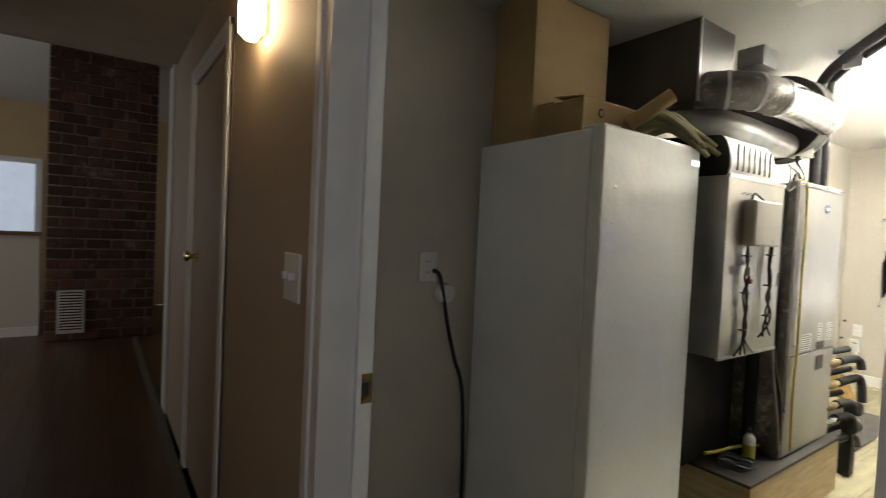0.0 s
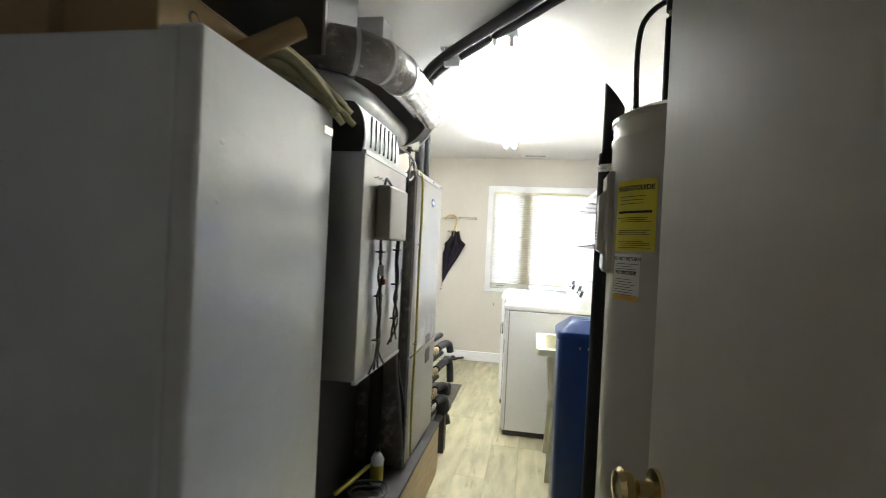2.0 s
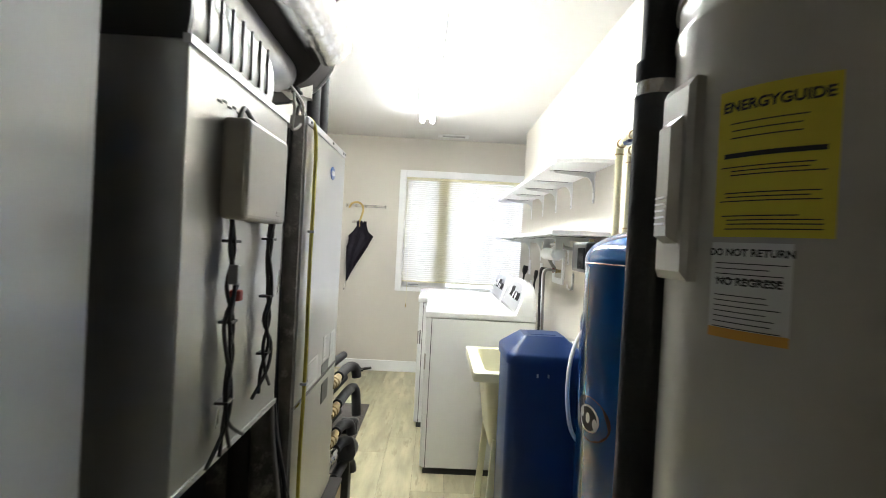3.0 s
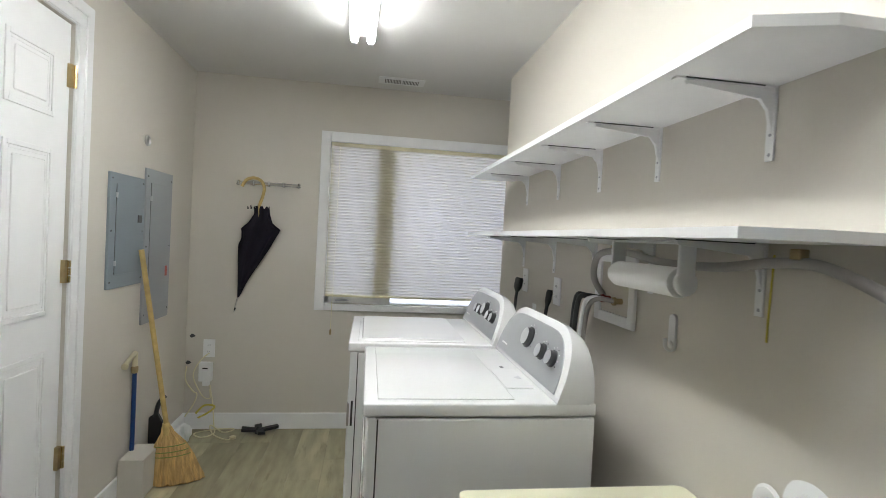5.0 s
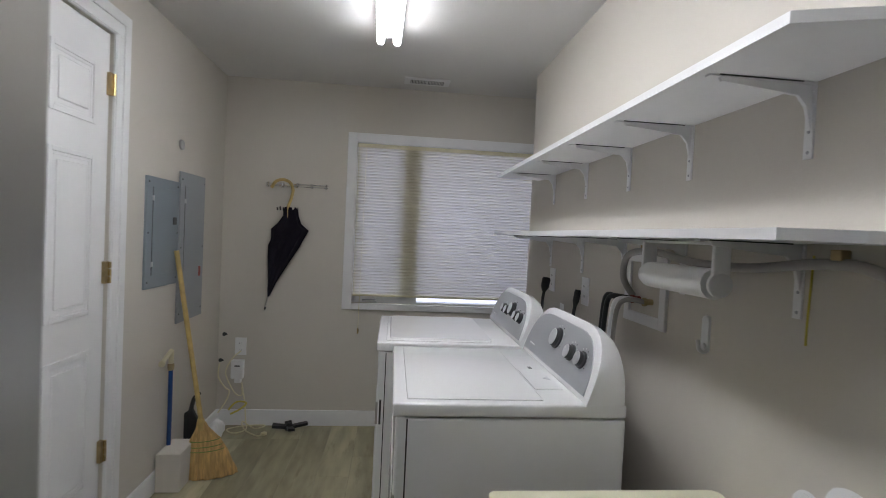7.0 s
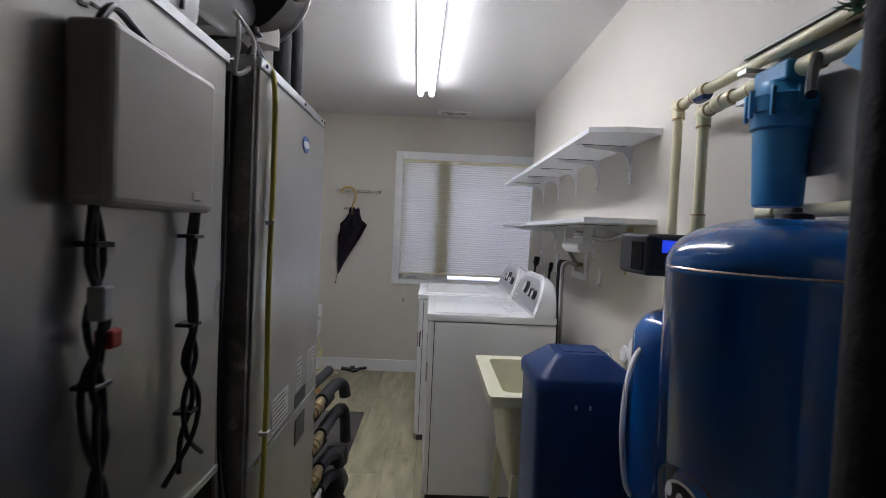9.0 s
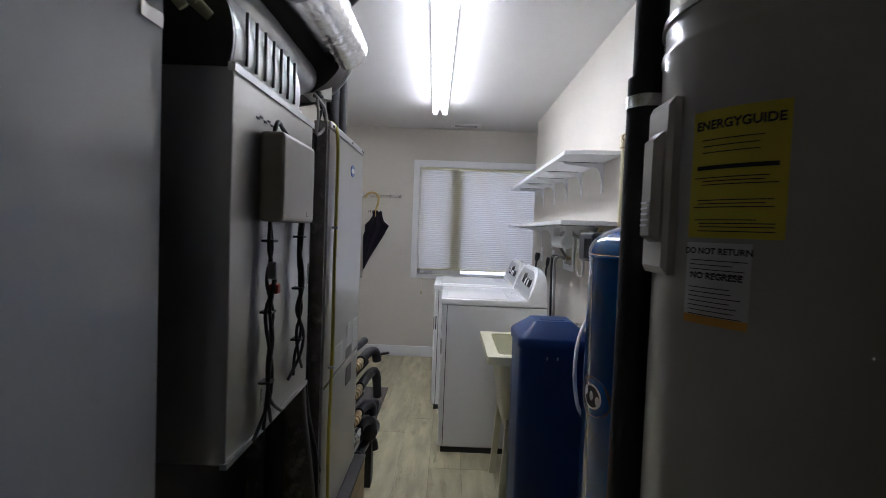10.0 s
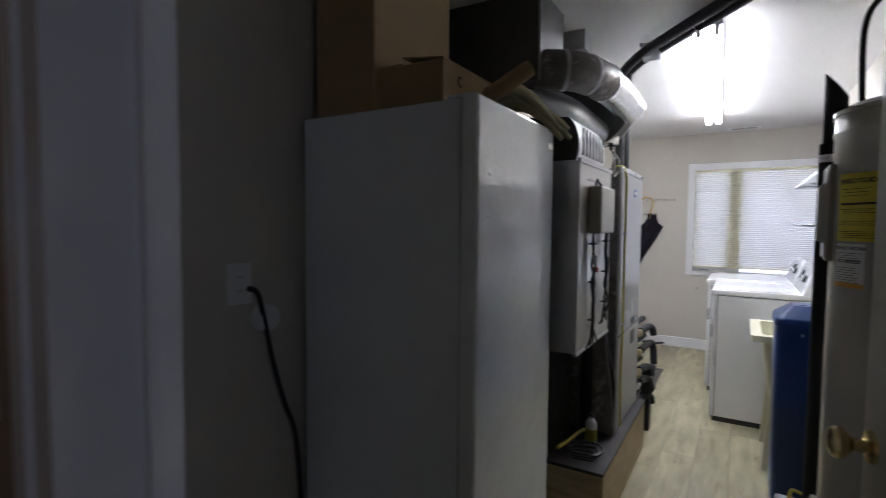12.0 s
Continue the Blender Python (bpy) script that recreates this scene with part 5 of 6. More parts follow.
def laundry(name, x0, x1, y1, label, washer):
    y0 = 0.715
    m_ = thing(name, ((x0 + x1) / 2, (y0 + y1) / 2, 0), label, name)
    part("cabinet", box(x0 + 0.004, x1 - 0.004, y0, y1 - 0.012, 0.035, 0.893, bevel=0.006), M_WHITE, m_)
    part("front_panel", box(x0 + 0.004, x1 - 0.004, y1 - 0.028, y1, 0.04, 0.897, bevel=0.008, seg=3), M_WHITE, m_)
    part("side_seam", box(x0 + 0.0025, x0 + 0.005, y1 - 0.033, y1 - 0.029, 0.04, 0.891), M_DARKP, m_)
    part("plinth", box(x0 + 0.012, x1 - 0.012, y0 + 0.01, y1 - 0.02, 0.0, 0.036), M_DARKP, m_)
    part("top_deck", box(x0, x1, y0, y1 + 0.008, 0.897, 0.934, bevel=0.007, seg=3), M_WHITE, m_, smooth=True)
    part("deck_step", box(x0 + 0.03, x1 - 0.03, 0.94, y1 - 0.03, 0.9335, 0.9375, bevel=0.003, seg=2), M_WHITE, m_, smooth=True)

    def front_y(z):
        return 0.83 - (z - 0.934) * 0.36
    part("console", loft([arch(x0 + 0.008, x1 - 0.008, 0.93, 1.105, lambda z: 0.72), arch(x0, x1, 0.93, 1.12, lambda z: 0.74), arch(x0, x1, 0.93, 1.127, front_y), arch(x0, x1, 0.93, 1.127, lambda z: front_y(z) + 0.008, 0.012)]), M_WHITE, m_, smooth=True)
    part("control_panel", loft([arch(x0, x1, 0.93, 1.127, lambda z: front_y(z) + 0.007, 0.02), arch(x0, x1, 0.93, 1.127, lambda z: front_y(z) + 0.0105, 0.022)]), M_GREYP, m_, "silver-grey control panel")
    nrm = Vector((0, 1, 0.36)).normalized()
    kn = ([(0.52, 0.036), (0.30, 0.026), (0.165, 0.026)] if not washer else [(0.62, 0.024), (0.52, 0.024), (0.4, 0.034), (0.25, 0.024), (0.15, 0.024)])
    for u_, r in kn:
        x = x0 + (x1 - x0) * u_
        z = 1.03 if r < 0.03 else 1.045
        c = Vector((x, front_y(z) + 0.0105, z))
        kb = part("control_knob", lathe(c, nrm, ((0, r), (0.006, r), (0.008, r * 0.88), (0.016, r * 0.84), (0.019, r * 0.76)), 26), M_DARKP, m_, "dark round control dial", True)
        part("knob_face", lathe(c + nrm * 0.019, nrm, ((0, r * 0.8), (0.002, r * 0.76), (0.0025, 0.0)), 26), M_KNOB, kb, smooth=True)
        part("pointer", lathe(c + nrm * 0.021 + Vector((0, 0, r * 0.35)), nrm, ((0, 0.0025), (0.001, 0.0025)), 8), M_WLABEL, kb)
        for k in range(9):
            a_ = radians(-120 + 30 * k)
            side = Vector((1, 0, 0)) * math.sin(a_) + nrm.cross(Vector((1, 0, 0))).normalized() * -math.cos(a_)
            q = c + side * (r + 0.009)
            part("dial_mark", lathe(q, nrm, ((0, 0.0022), (0.0008, 0.0022)), 6), M_INK if k % 3 == 0 else M_TRIM, m_)
    q = Vector((x0 + (x1 - x0) * 0.8, front_y(0.98) + 0.0108, 0.98))
    part("printed_name", box(q.x, q.x + 0.06, q.y - 0.001, q.y + 0.0008, 0.977, 0.983), M_TRIM, m_)
    if washer:
        part("lid", loft([rrect((x0 + x1) / 2, 1.15, 0.9375, x1 - x0 - 0.09, 0.43, 0.03), rrect((x0 + x1) / 2, 1.15, 0.944, x1 - x0 - 0.1, 0.42, 0.03)]), M_WHITE, m_, "white top loading lid", True)
        part("front_vent", box(x0 + 0.002, x0 + 0.0045, y1 - 0.02, y1 - 0.012, 0.6, 0.7), M_DARKP, m_)
    else:
        lx0, lx1 = x0 + 0.13, x0 + 0.34
        part("lint_lid", box(lx0, lx1, 0.85, 0.935, 0.9338, 0.9365, bevel=0.0012, seg=1), M_WHITE, m_)
        part("lint_mark", prism([(lx0 + 0.09, 0.86, 0.9366), (lx0 + 0.13, 0.86, 0.9366), (lx0 + 0.11, 0.88, 0.9366)], (0, 0, 0.0006)), M_GREYP, m_)
        part("vent_slot", box(x0 + 0.36, x0 + 0.38, 0.88, 0.89, 0.9338, 0.9355), M_DARKP, m_)
    part("door_outline", box(x0 + 0.09, x1 - 0.09, y1 - 0.0005, y1 + 0.004, 0.2, 0.72, bevel=0.002, seg=1), M_WHITE, m_)
    part("door_hinge", box(x0 - 0.0005 + 0.003, x0 + 0.02, y1 - 0.006, y1 + 0.003, 0.60, 0.69, bevel=0.001, seg=1), M_GREYH, m_)
    part("emboss", box(x0 + 0.002, x0 + 0.0045, 0.9, 1.06, 0.68, 0.683), M_WHITE, m_)
    return m_


laundry("dryer", 4.864, 5.52, 1.342, "white dryer with a grey curved control console", False)
laundry("washer", 5.575, 6.22, 1.408, "white top-loading washer with a grey console", True)

# ---- shelves ----
def wall_shelf(z, bx, label):
    s = thing("wall_shelf", (5.38, YR, z), label, "shelf", group="wall shelves")
    out = [(4.255, YR, z), (4.255, 0.67, z), (4.295, 0.785, z), (6.43, 0.785, z), (6.43, YR, z)]
    bm_ = prism(out, (0, 0, 0.019))
    part("shelf_board", bm_, M_TRIM, s)
    for x in bx:
        b = part("bracket", box(x - 0.011, x + 0.011, YR, YR + 0.004, z - 0.155, z - 0.001), M_TRIM, s, "white pressed steel bracket")
        part("bracket_arm", box(x - 0.009, x + 0.009, YR + 0.004, 0.76, z - 0.0045, z - 0.0005), M_TRIM, b)
        # dark strip beside the arm paints the shadow line under the board
        part("bracket_shadow_gap", box(x - 0.0105, x - 0.0092, YR + 0.03, 0.74, z - 0.003, z - 0.0005), M_DARKP, b)
        part("bracket_rib", prism([(x - 0.004, YR + 0.004, z - 0.10), (x - 0.004, YR + 0.004, z - 0.0045), (x - 0.004, 0.735, z - 0.0045), (x - 0.004, 0.73, z - 0.012), (x - 0.004, YR + 0.035, z - 0.028), (x - 0.004, YR + 0.016, z - 0.05)], (0.008, 0, 0)), M_TRIM, b)
        for dz in (-0.142, -0.1):
            part("screw", lathe((x, YR + 0.004, z + dz), (0, 1, 0), ((0, 0.004), (0.0015, 0.003)), 8), M_GREYP, b)
    return s


wall_shelf(1.719, (4.53, 4.94, 5.31, 5.71, 6.15), "long white shelf board, empty, on steel brackets, upper one")
wall_shelf(1.391, (4.53, 4.94, 5.31, 5.71, 6.15), "long white shelf board, empty, on steel brackets, lower one")

place(0, -0.005, -0.008)
th = thing("paper_towel_holder", (4.70, 0.69, 1.39), "white paper towel holder with a nearly full roll", "paper towel holder")
part("mount", box(4.56, 4.85, 0.675, 0.705, 1.388, 1.3945, bevel=0.002, seg=1), M_TRIM, th)
for x in (4.56, 4.852):
    part("arm", box(x - 0.005, x + 0.005, 0.67, 0.71, 1.305, 1.39, bevel=0.004, seg=2), M_TRIM, th)
    part("arm_disc", lathe((x - 0.006, 0.69, 1.305), (1, 0, 0), ((0, 0.023), (0.003, 0.027), (0.01, 0.027), (0.013, 0.022)), 24), M_TRIM, th, smooth=True)
part("paper_roll", lathe((4.575, 0.69, 1.305), (1, 0, 0), ((0, 0.008), (0.001, 0.033), (0.262, 0.033), (0.263, 0.008)), 32), M_TOWEL, th, "white paper towel roll", smooth=True)

place(0.02, -0.02, -0.012)
gh = thing("grey_drain_hose", (4.7, 0.6, 1.36), "grey plastic hose clipped under the lower shelf", "hose")
part("hose", tube([(5.2, 0.55, 1.2), (5.19, 0.6, 1.27), (5.14, 0.61, 1.35), (5.0, 0.60, 1.365), (4.8, 0.595, 1.345), (4.6, 0.59, 1.345), (4.42, 0.59, 1.365), (4.3, 0.59, 1.355), (4.1, 0.59, 1.27), (3.9, 0.6, 1.17), (3.82, 0.62, 1.1)], 0.011, 12), M_GREYH, gh, smooth=True)
for x, z in ((5.07, 1.378), (4.38, 1.383)):
    part("clip", box(x - 0.012, x + 0.012, 0.58, 0.602, z - 0.01, z + 0.01, bevel=0.003), M_BRASSD, gh, "brass clip")
tie = thing("wire_tie", (4.43, 0.57, 1.3), "thin yellow wire hanging from the bracket", "wire")
part("wire", tube([(4.47, 0.56, 1.38), (4.468, 0.565, 1.3), (4.47, 0.565, 1.25), (4.474, 0.562, 1.2)], 0.0025, 6), M_YELL, tie, smooth=True)

place(0, 0, -0.01)
ob = thing("washer_outlet_box", (5.14, YR, 1.12), "white recessed laundry valve box with red valves", "valve box")
bm = bmesh.new()
X0, X1, Z0, Z1 = 5.01, 5.275, 1.12, 1.36
for x0, x1, z0, z1 in ((X0, X0 + 0.035, Z0, Z1), (X1 - 0.035, X1, Z0, Z1), (X0 + 0.035, X1 - 0.035, Z0, Z0 + 0.035), (X0 + 0.035, X1 - 0.035, Z1 - 0.035, Z1)):
    add_box(bm, x0, x1, YR, YR + 0.012, z0, z1, bevel=0.002, seg=1)
part("frame", bm, M_TRIM, ob)
part("back", box(X0 + 0.035, X1 - 0.035, YR + 0.0005, YR + 0.003, Z0 + 0.035, Z1 - 0.035), M_WALL, ob)
for x, c in ((5.1, M_BRASSD), (5.18, M_VALVE)):
    part("valve", lathe((x, YR + 0.003, 1.2), (0, 1, 0), ((0, 0.01), (0.02, 0.01), (0.022, 0.014), (0.03, 0.014)), 12), c, ob, smooth=True)
for k, (x, m_) in enumerate(((5.10, M_GREYH), (5.13, M_CLEARH), (5.18, M_BLACK), (5.20, M_BLACK))):
    h_ = thing("washer_hose", (x, 0.6, 0.9), "braided washer hose running down behind the dryer" if k < 2 else "black rubber hose running down behind the dryer", "hose", group="washer hoses")
    part("hose", tube([(x, YR + 0.03, 1.2), (x + 0.015, YR + 0.075, 1.205), (x + 0.05, YR + 0.09, 1.18 + 0.006 * k), (x + 0.085, YR + 0.085, 1.11), (x + 0.10, YR + 0.08, 1.0), (x + 0.1, YR + 0.07, 0.6)], 0.008 if k < 2 else 0.009, 10), m_, h_, smooth=True)
place(0, 0, -0.02)
outlet("wall_outlet", (6.1, YR, 1.19), "+y", "white outlet plate with a heavy black plug", 0.075, 0.12)
outlet("wall_outlet", (5.655, YR, 1.18), "+y", "white outlet plate with a small black plug", 0.075, 0.12)
for x, r, z in ((6.1, 0.022, 1.17), (5.655, 0.014, 1.155)):
    pc = thing("power_cord", (x, YR + 0.03, z), "black appliance plug and cord in the outlet", "power cord")
    part("plug", lathe((x, YR + 0.035, z + 0.03), (0, 0.15, -1), ((0, r * 0.8), (0.01, r), (0.05, r), (0.075, r * 0.45)), 12), M_BLACK, pc, smooth=True)
    part("cable", tube([(x, YR + 0.045, z - 0.04), (x + 0.005, YR + 0.05, z - 0.12), (x, YR + 0.05, z - 0.4)], 0.008, 8), M_BLACK, pc, smooth=True)
place(0, 0, -0.012)
tg = thing("paper_tag", (5.85, YR + 0.04, 1.06), "small printed paper tag on a cord", "tag")
part("tag", box(5.82, 5.87, YR + 0.035, YR + 0.037, 1.03, 1.09), M_WLABEL, tg)
hk = thing("adhesive_hook", (4.82, YR, 1.15), "white adhesive wall hook, empty", "hook")
part("hook_plate", loft([[Vector((4.82 + p.x, YR, 1.157 + p.y)) for p in rrect(0, 0, 0, 0.032, 0.10, 0.014)], [Vector((4.82 + p.x, YR + 0.006, 1.157 + p.y)) for p in rrect(0, 0, 0, 0.029, 0.096, 0.013)]]), M_TRIM, hk, smooth=True)
part("hook", tube([(4.82, YR + 0.006, 1.13), (4.793, YR + 0.02, 1.115), (4.797, YR + 0.035, 1.12), (4.80, YR + 0.038, 1.145)], 0.005, 8), M_TRIM, hk, smooth=True)

# ---- east wall: hook rail, umbrella, outlets ----
place(0, -0.005, 0.006)
rl = thing("hook_rail", (XF, 2.045, 1.66), "chrome rail with small coat hooks", "coat rack")
for z in (1.668, 1.652):
    part("rail", tube([(XF - 0.016, 1.835, z), (XF - 0.016, 2.255, z)], 0.0028, 8, 1), M_CHROME, rl, smooth=True)
for k in range(5):
    y = 1.85 + 0.0975 * k
    h_ = part("coat_hook", box(XF - 0.02, XF, y - 0.006, y + 0.006, 1.642, 1.678, bevel=0.002, seg=1), M_CHROME, rl, "small chrome hook")
    part("hook_tip", tube([(XF - 0.018, y, 1.648), (XF - 0.036, y, 1.642), (XF - 0.042, y, 1.655)], 0.004, 8), M_CHROME, h_, smooth=True)
um = thing("umbrella", (XF - 0.05, 2.08, 1.3), "folded black umbrella with a curved bamboo handle", "umbrella")
UY = 2.088
UX = XF - 0.055
part("handle", tube([(UX, 2.207, 1.632), (UX, 2.181, 1.676), (UX, 2.133, 1.692), (UX, 2.088, 1.676), (UX, 2.066, 1.632), (UX, 2.073, 1.574), (UX, 2.093, 1.504), (UX, 2.093, 1.421)], 0.0105, 12), M_CANE, um, "curved bamboo crook handle", True)
rings = []
for z, yc, r in ((1.498, 2.077, 0.045), (1.453, 2.072, 0.047), (1.398, 2.08, 0.072), (1.355, 2.076, 0.124), (1.329, 2.08, 0.116), (1.287, 2.092, 0.099), (1.243, 2.111, 0.098), (1.166, 2.133, 0.077), (1.064, 2.162, 0.047), (0.987, 2.182, 0.027), (0.924, 2.195, 0.013), (0.896, 2.202, 0.005)):
    ring = []
    for i in range(48):
        a_ = 2 * math.pi * i / 48
        f = 1 + 0.1 * math.cos(8 * a_ + 4 * z) * (1 if 0.03 < r < 0.11 else 0.3)
        ring.append(Vector((UX + 0.32 * r * f * math.sin(a_) * (1 + 0.3 * math.cos(8 * a_)), yc + r * f * math.cos(a_), z + (0.012 * math.cos(8 * a_) if z > 1.47 else 0))))
    rings.append(ring)
part("canopy", loft(rings), M_CLOTH, um, "folded black fabric canopy", True)
part("ferrule", tube([(UX, 2.204, 0.896), (UX, 2.225, 0.796)], 0.004, 8, 1), M_CHROME, um, smooth=True)
part("ferrule_tip", tube([(UX, 2.218, 0.826), (UX, 2.223, 0.808)], 0.0055, 8, 1), M_DARKP, um, smooth=True)
for k in range(5):
    part("rib_tip", lathe((UX - 0.012, 2.08 + 0.02 * k, 1.485), (0, 0.15, 1), ((0, 0.005), (0.018 + 0.008 * (k % 2), 0.003)), 8), M_CLOTH, um)

outlet("wall_outlet", (XF, 2.385, 0.54), "-x", "white outlet plate low on the wall", 0.075, 0.12)
tr = thing("transformer", (XF - 0.03, 2.395, 0.37), "white plug-in transformer box with thin cords", "transformer")
part("body", box(XF - 0.045, XF, 2.355, 2.435, 0.325, 0.45, bevel=0.005), M_TRIM, tr)
part("foot", box(XF - 0.04, XF - 0.005, 2.37, 2.41, 0.295, 0.325, bevel=0.003), M_TRIM, tr)
part("label", box(XF - 0.0465, XF - 0.045, 2.375, 2.41, 0.41, 0.418), M_INK, tr)
cw = thing("telephone_cord", (XF - 0.05, 2.4, 0.1), "tangled cream cord hanging to the floor", "cord")
part("cord", tube([(XF - 0.01, 2.38, 0.51), (XF - 0.03, 2.43, 0.46), (XF - 0.03, 2.47, 0.36), (XF - 0.03, 2.41, 0.23), (XF - 0.03, 2.36, 0.21), (XF - 0.04, 2.36, 0.27)], 0.004, 6), M_PVC, cw, smooth=True)
part("cord", tube([(XF - 0.01, 2.52, 0.42), (XF - 0.02, 2.52, 0.33), (XF - 0.03, 2.47, 0.26), (XF - 0.04, 2.44, 0.24), (XF - 0.04, 2.46, 0.17), (XF - 0.07, 2.5, 0.1)], 0.0045, 6), M_PVC, cw, smooth=True)
part("cord", tube([(XF - 0.04, 2.36, 0.3), (XF - 0.05, 2.335, 0.18), (XF - 0.06, 2.32, 0.05), (XF - 0.12, 2.3, 0.01), (XF - 0.18, 2.36, 0.008), (XF - 0.12, 2.42, 0.01), (XF - 0.08, 2.3, 0.02), (XF - 0.1, 2.18, 0.03), (XF - 0.13, 2.24, 0.02), (XF - 0.06, 2.34, 0.04), (XF - 0.14, 2.3, 0.012), (XF - 0.22, 2.2, 0.008), (XF - 0.19, 2.17, 0.008)], 0.004, 6), M_PVC, cw, smooth=True)
part("jack", lathe((XF - 0.19, 2.165, 0.004), (0, 0, 1), ((0, 0.02), (0.012, 0.02), (0.016, 0.012)), 16), M_PVC, cw, smooth=True)
for y, z in ((2.496, 0.62), (2.515, 0.44)):
    hl = thing("wall_hole", (XF, y, z), "small ragged hole in the painted wall", "wall damage", group="wall holes")
    part("hole", prism([(XF - 0.0012, y + 0.016 * (1 + 0.4 * math.sin(5 * k)) * math.cos(k * 0.8), z + 0.014 * (1 + 0.4 * math.cos(7 * k)) * math.sin(k * 0.8)) for k in range(8)], (0.001, 0, 0)), M_DARKP, hl)
pe = thing("small_stand", (XF - 0.09, 2.01, 0), "flat black three-armed stand lying on the floor", "stand")
for k, (a0, L) in enumerate(((95, 0.11), (-70, 0.12), (200, 0.09), (20, 0.06))):
    a_ = radians(a0)
    c = Vector((XF - 0.1, 2.02, 0.012))
    e = c + Vector((math.cos(a_), math.sin(a_), 0)) * L
    sd = Vector((-math.sin(a_), math.cos(a_), 0)) * 0.028
    part("arm", prism([c - sd * 0.7, c + sd * 0.7, e + sd * 0.8 + Vector((0, 0, 0.01)), e - sd * 0.8 + Vector((0, 0, 0.014))], (0, 0, 0.018)), M_BLACK, pe)
part("hub", lathe((XF - 0.1, 2.02, 0.004), (0, 0, 1), ((0, 0.03), (0.03, 0.026), (0.045, 0.012)), 16), M_BLACK, pe, smooth=True)

place(-0.004, 0, -0.008)
# ---- north wall: electrical panels, valve pipe, broom ----
def breaker_panel(name, x0, x1, z0, z1, material, latch, label):
    p_ = thing(name, ((x0 + x1) / 2, YL, z0), label, "electrical panel")
    part("cover", box(x0, x1, YL - 0.012, YL, z0, z1, bevel=0.002, seg=1), material, p_)
    w, h = x1 - x0, z1 - z0
    dx0, dx1, dz0, dz1 = x0 + 0.17 * w, x1 - (0.08 if latch else 0.18) * w, z0 + 0.12 * h, z1 - 0.09 * h
    dd = part("panel_door", box(dx0, dx1, YL - 0.0155, YL - 0.012, dz0, dz1, bevel=0.001, seg=1), material, p_)
    part("door_gap", box(dx0 - 0.003, dx0 - 0.0005, YL - 0.0135, YL - 0.012, dz0, dz1), M_DARKP, p_)
    for z in (dz0 + 0.1 * h, dz1 - 0.1 * h):
        part("hinge", box(dx0 - 0.005, dx0 + 0.003, YL - 0.018, YL - 0.012, z - 0.012, z + 0.012), M_GALV, p_)
    if latch:
        lt = part("latch", box(dx1 - 0.05, dx1 - 0.012, YL - 0.019, YL - 0.0155, dz0 + 0.46 * h, dz0 + 0.53 * h), M_DARKP, dd, "black latch")
    else:
        part("warning_label", box(x1 - 0.075, x1 - 0.05, YL - 0.0175, YL - 0.0155 + 0.004, z0 + 0.29 * h, z0 + 0.36 * h), M_RED, p_, "small red and white label")
    for x in (x0 + 0.02, x1 - 0.02):
        for z in (z0 + 0.06 * h, z0 + 0.5 * h, z1 - 0.05 * h):
            part("screw", lathe((x, YL - 0.012, z), (0, -1, 0), ((0, 0.005), (0.002, 0.004)), 8), M_DARKP, p_)
    return p_


breaker_panel("breaker_panel", 6.03, 6.378, 1.058, 1.597, M_PANELA, True, "blue-grey metal breaker panel with a closed door")
breaker_panel("tall_breaker_panel", 6.393, 6.735, 0.832, 1.66, M_PANELB, False, "tall grey metal breaker panel, closed")
rb = thing("round_bumper", (6.407, YL, 1.80), "small round steel cover on the wall", "cover plate")
part("cover", lathe((6.407, YL, 1.803), (0, -1, 0), ((0, 0.028), (0.01, 0.027), (0.012, 0.022), (0.004, 0.016), (0.004, 0.0)), 24), M_STEELCAB, rb, smooth=True)
place(0.0, 0.0, -0.012)
bp2 = thing("capped_pipe", (6.3, 2.48, 0.65), "cream plastic elbow on a blue water line", "water pipe")
part("elbow", tube([(6.03, 2.43, 0.715), (6.08, 2.45, 0.71), (6.29, 2.5, 0.715)], 0.011, 10, 1), M_PVC, bp2, smooth=True)
part("end_cap", lathe((6.02, 2.427, 0.716), (-1, -0.3, 0), ((-0.02, 0.015), (0.0, 0.015), (0.004, 0.01)), 12), M_PVC, bp2, smooth=True)
part("drop", tube([(6.30, 2.503, 0.715), (6.30, 2.503, 0.62)], 0.013, 10, 1), M_PVC, bp2, smooth=True)
part("brass_coupling", lathe((6.30, 2.503, 0.61), (0, 0, 1), ((0, 0.014), (0.012, 0.017), (0.03, 0.017), (0.035, 0.013)), 12), M_BRASSD, bp2, smooth=True)
part("blue_line", tube([(6.30, 2.503, 0.61), (6.302, 2.503, 0.4), (6.30, 2.503, 0.2)], 0.011, 10, 1), M_BLUEP, bp2, "dark blue water line", True)
place(-0.1, 0, 0)
cv2 = thing("pipe_cover_box", (6.42, 2.47, 0), "off-white boxed pipe cover at the wall foot", "pipe cover")
part("box", box(6.28, 6.48, 2.395, 2.514, 0.0045, 0.2, bevel=0.003, seg=1), M_WALL, cv2)
place(-0.02, 0, 0)
dp_ = thing("dust_pan", (6.55, 2.44, 0), "black plastic dustpan leaning behind the broom", "dustpan")
part("pan", prism([(6.5, 2.50, 0.30), (6.5, 2.46, 0.33), (6.5, 2.34, 0.1), (6.5, 2.36, 0.005), (6.5, 2.5, 0.02)], (0.02, 0, 0)), M_BLACK, dp_)
part("pan_handle", tube([(6.51, 2.47, 0.3), (6.5, 2.45, 0.38), (6.5, 2.42, 0.42)], 0.012, 8), M_BLACK, dp_, smooth=True)
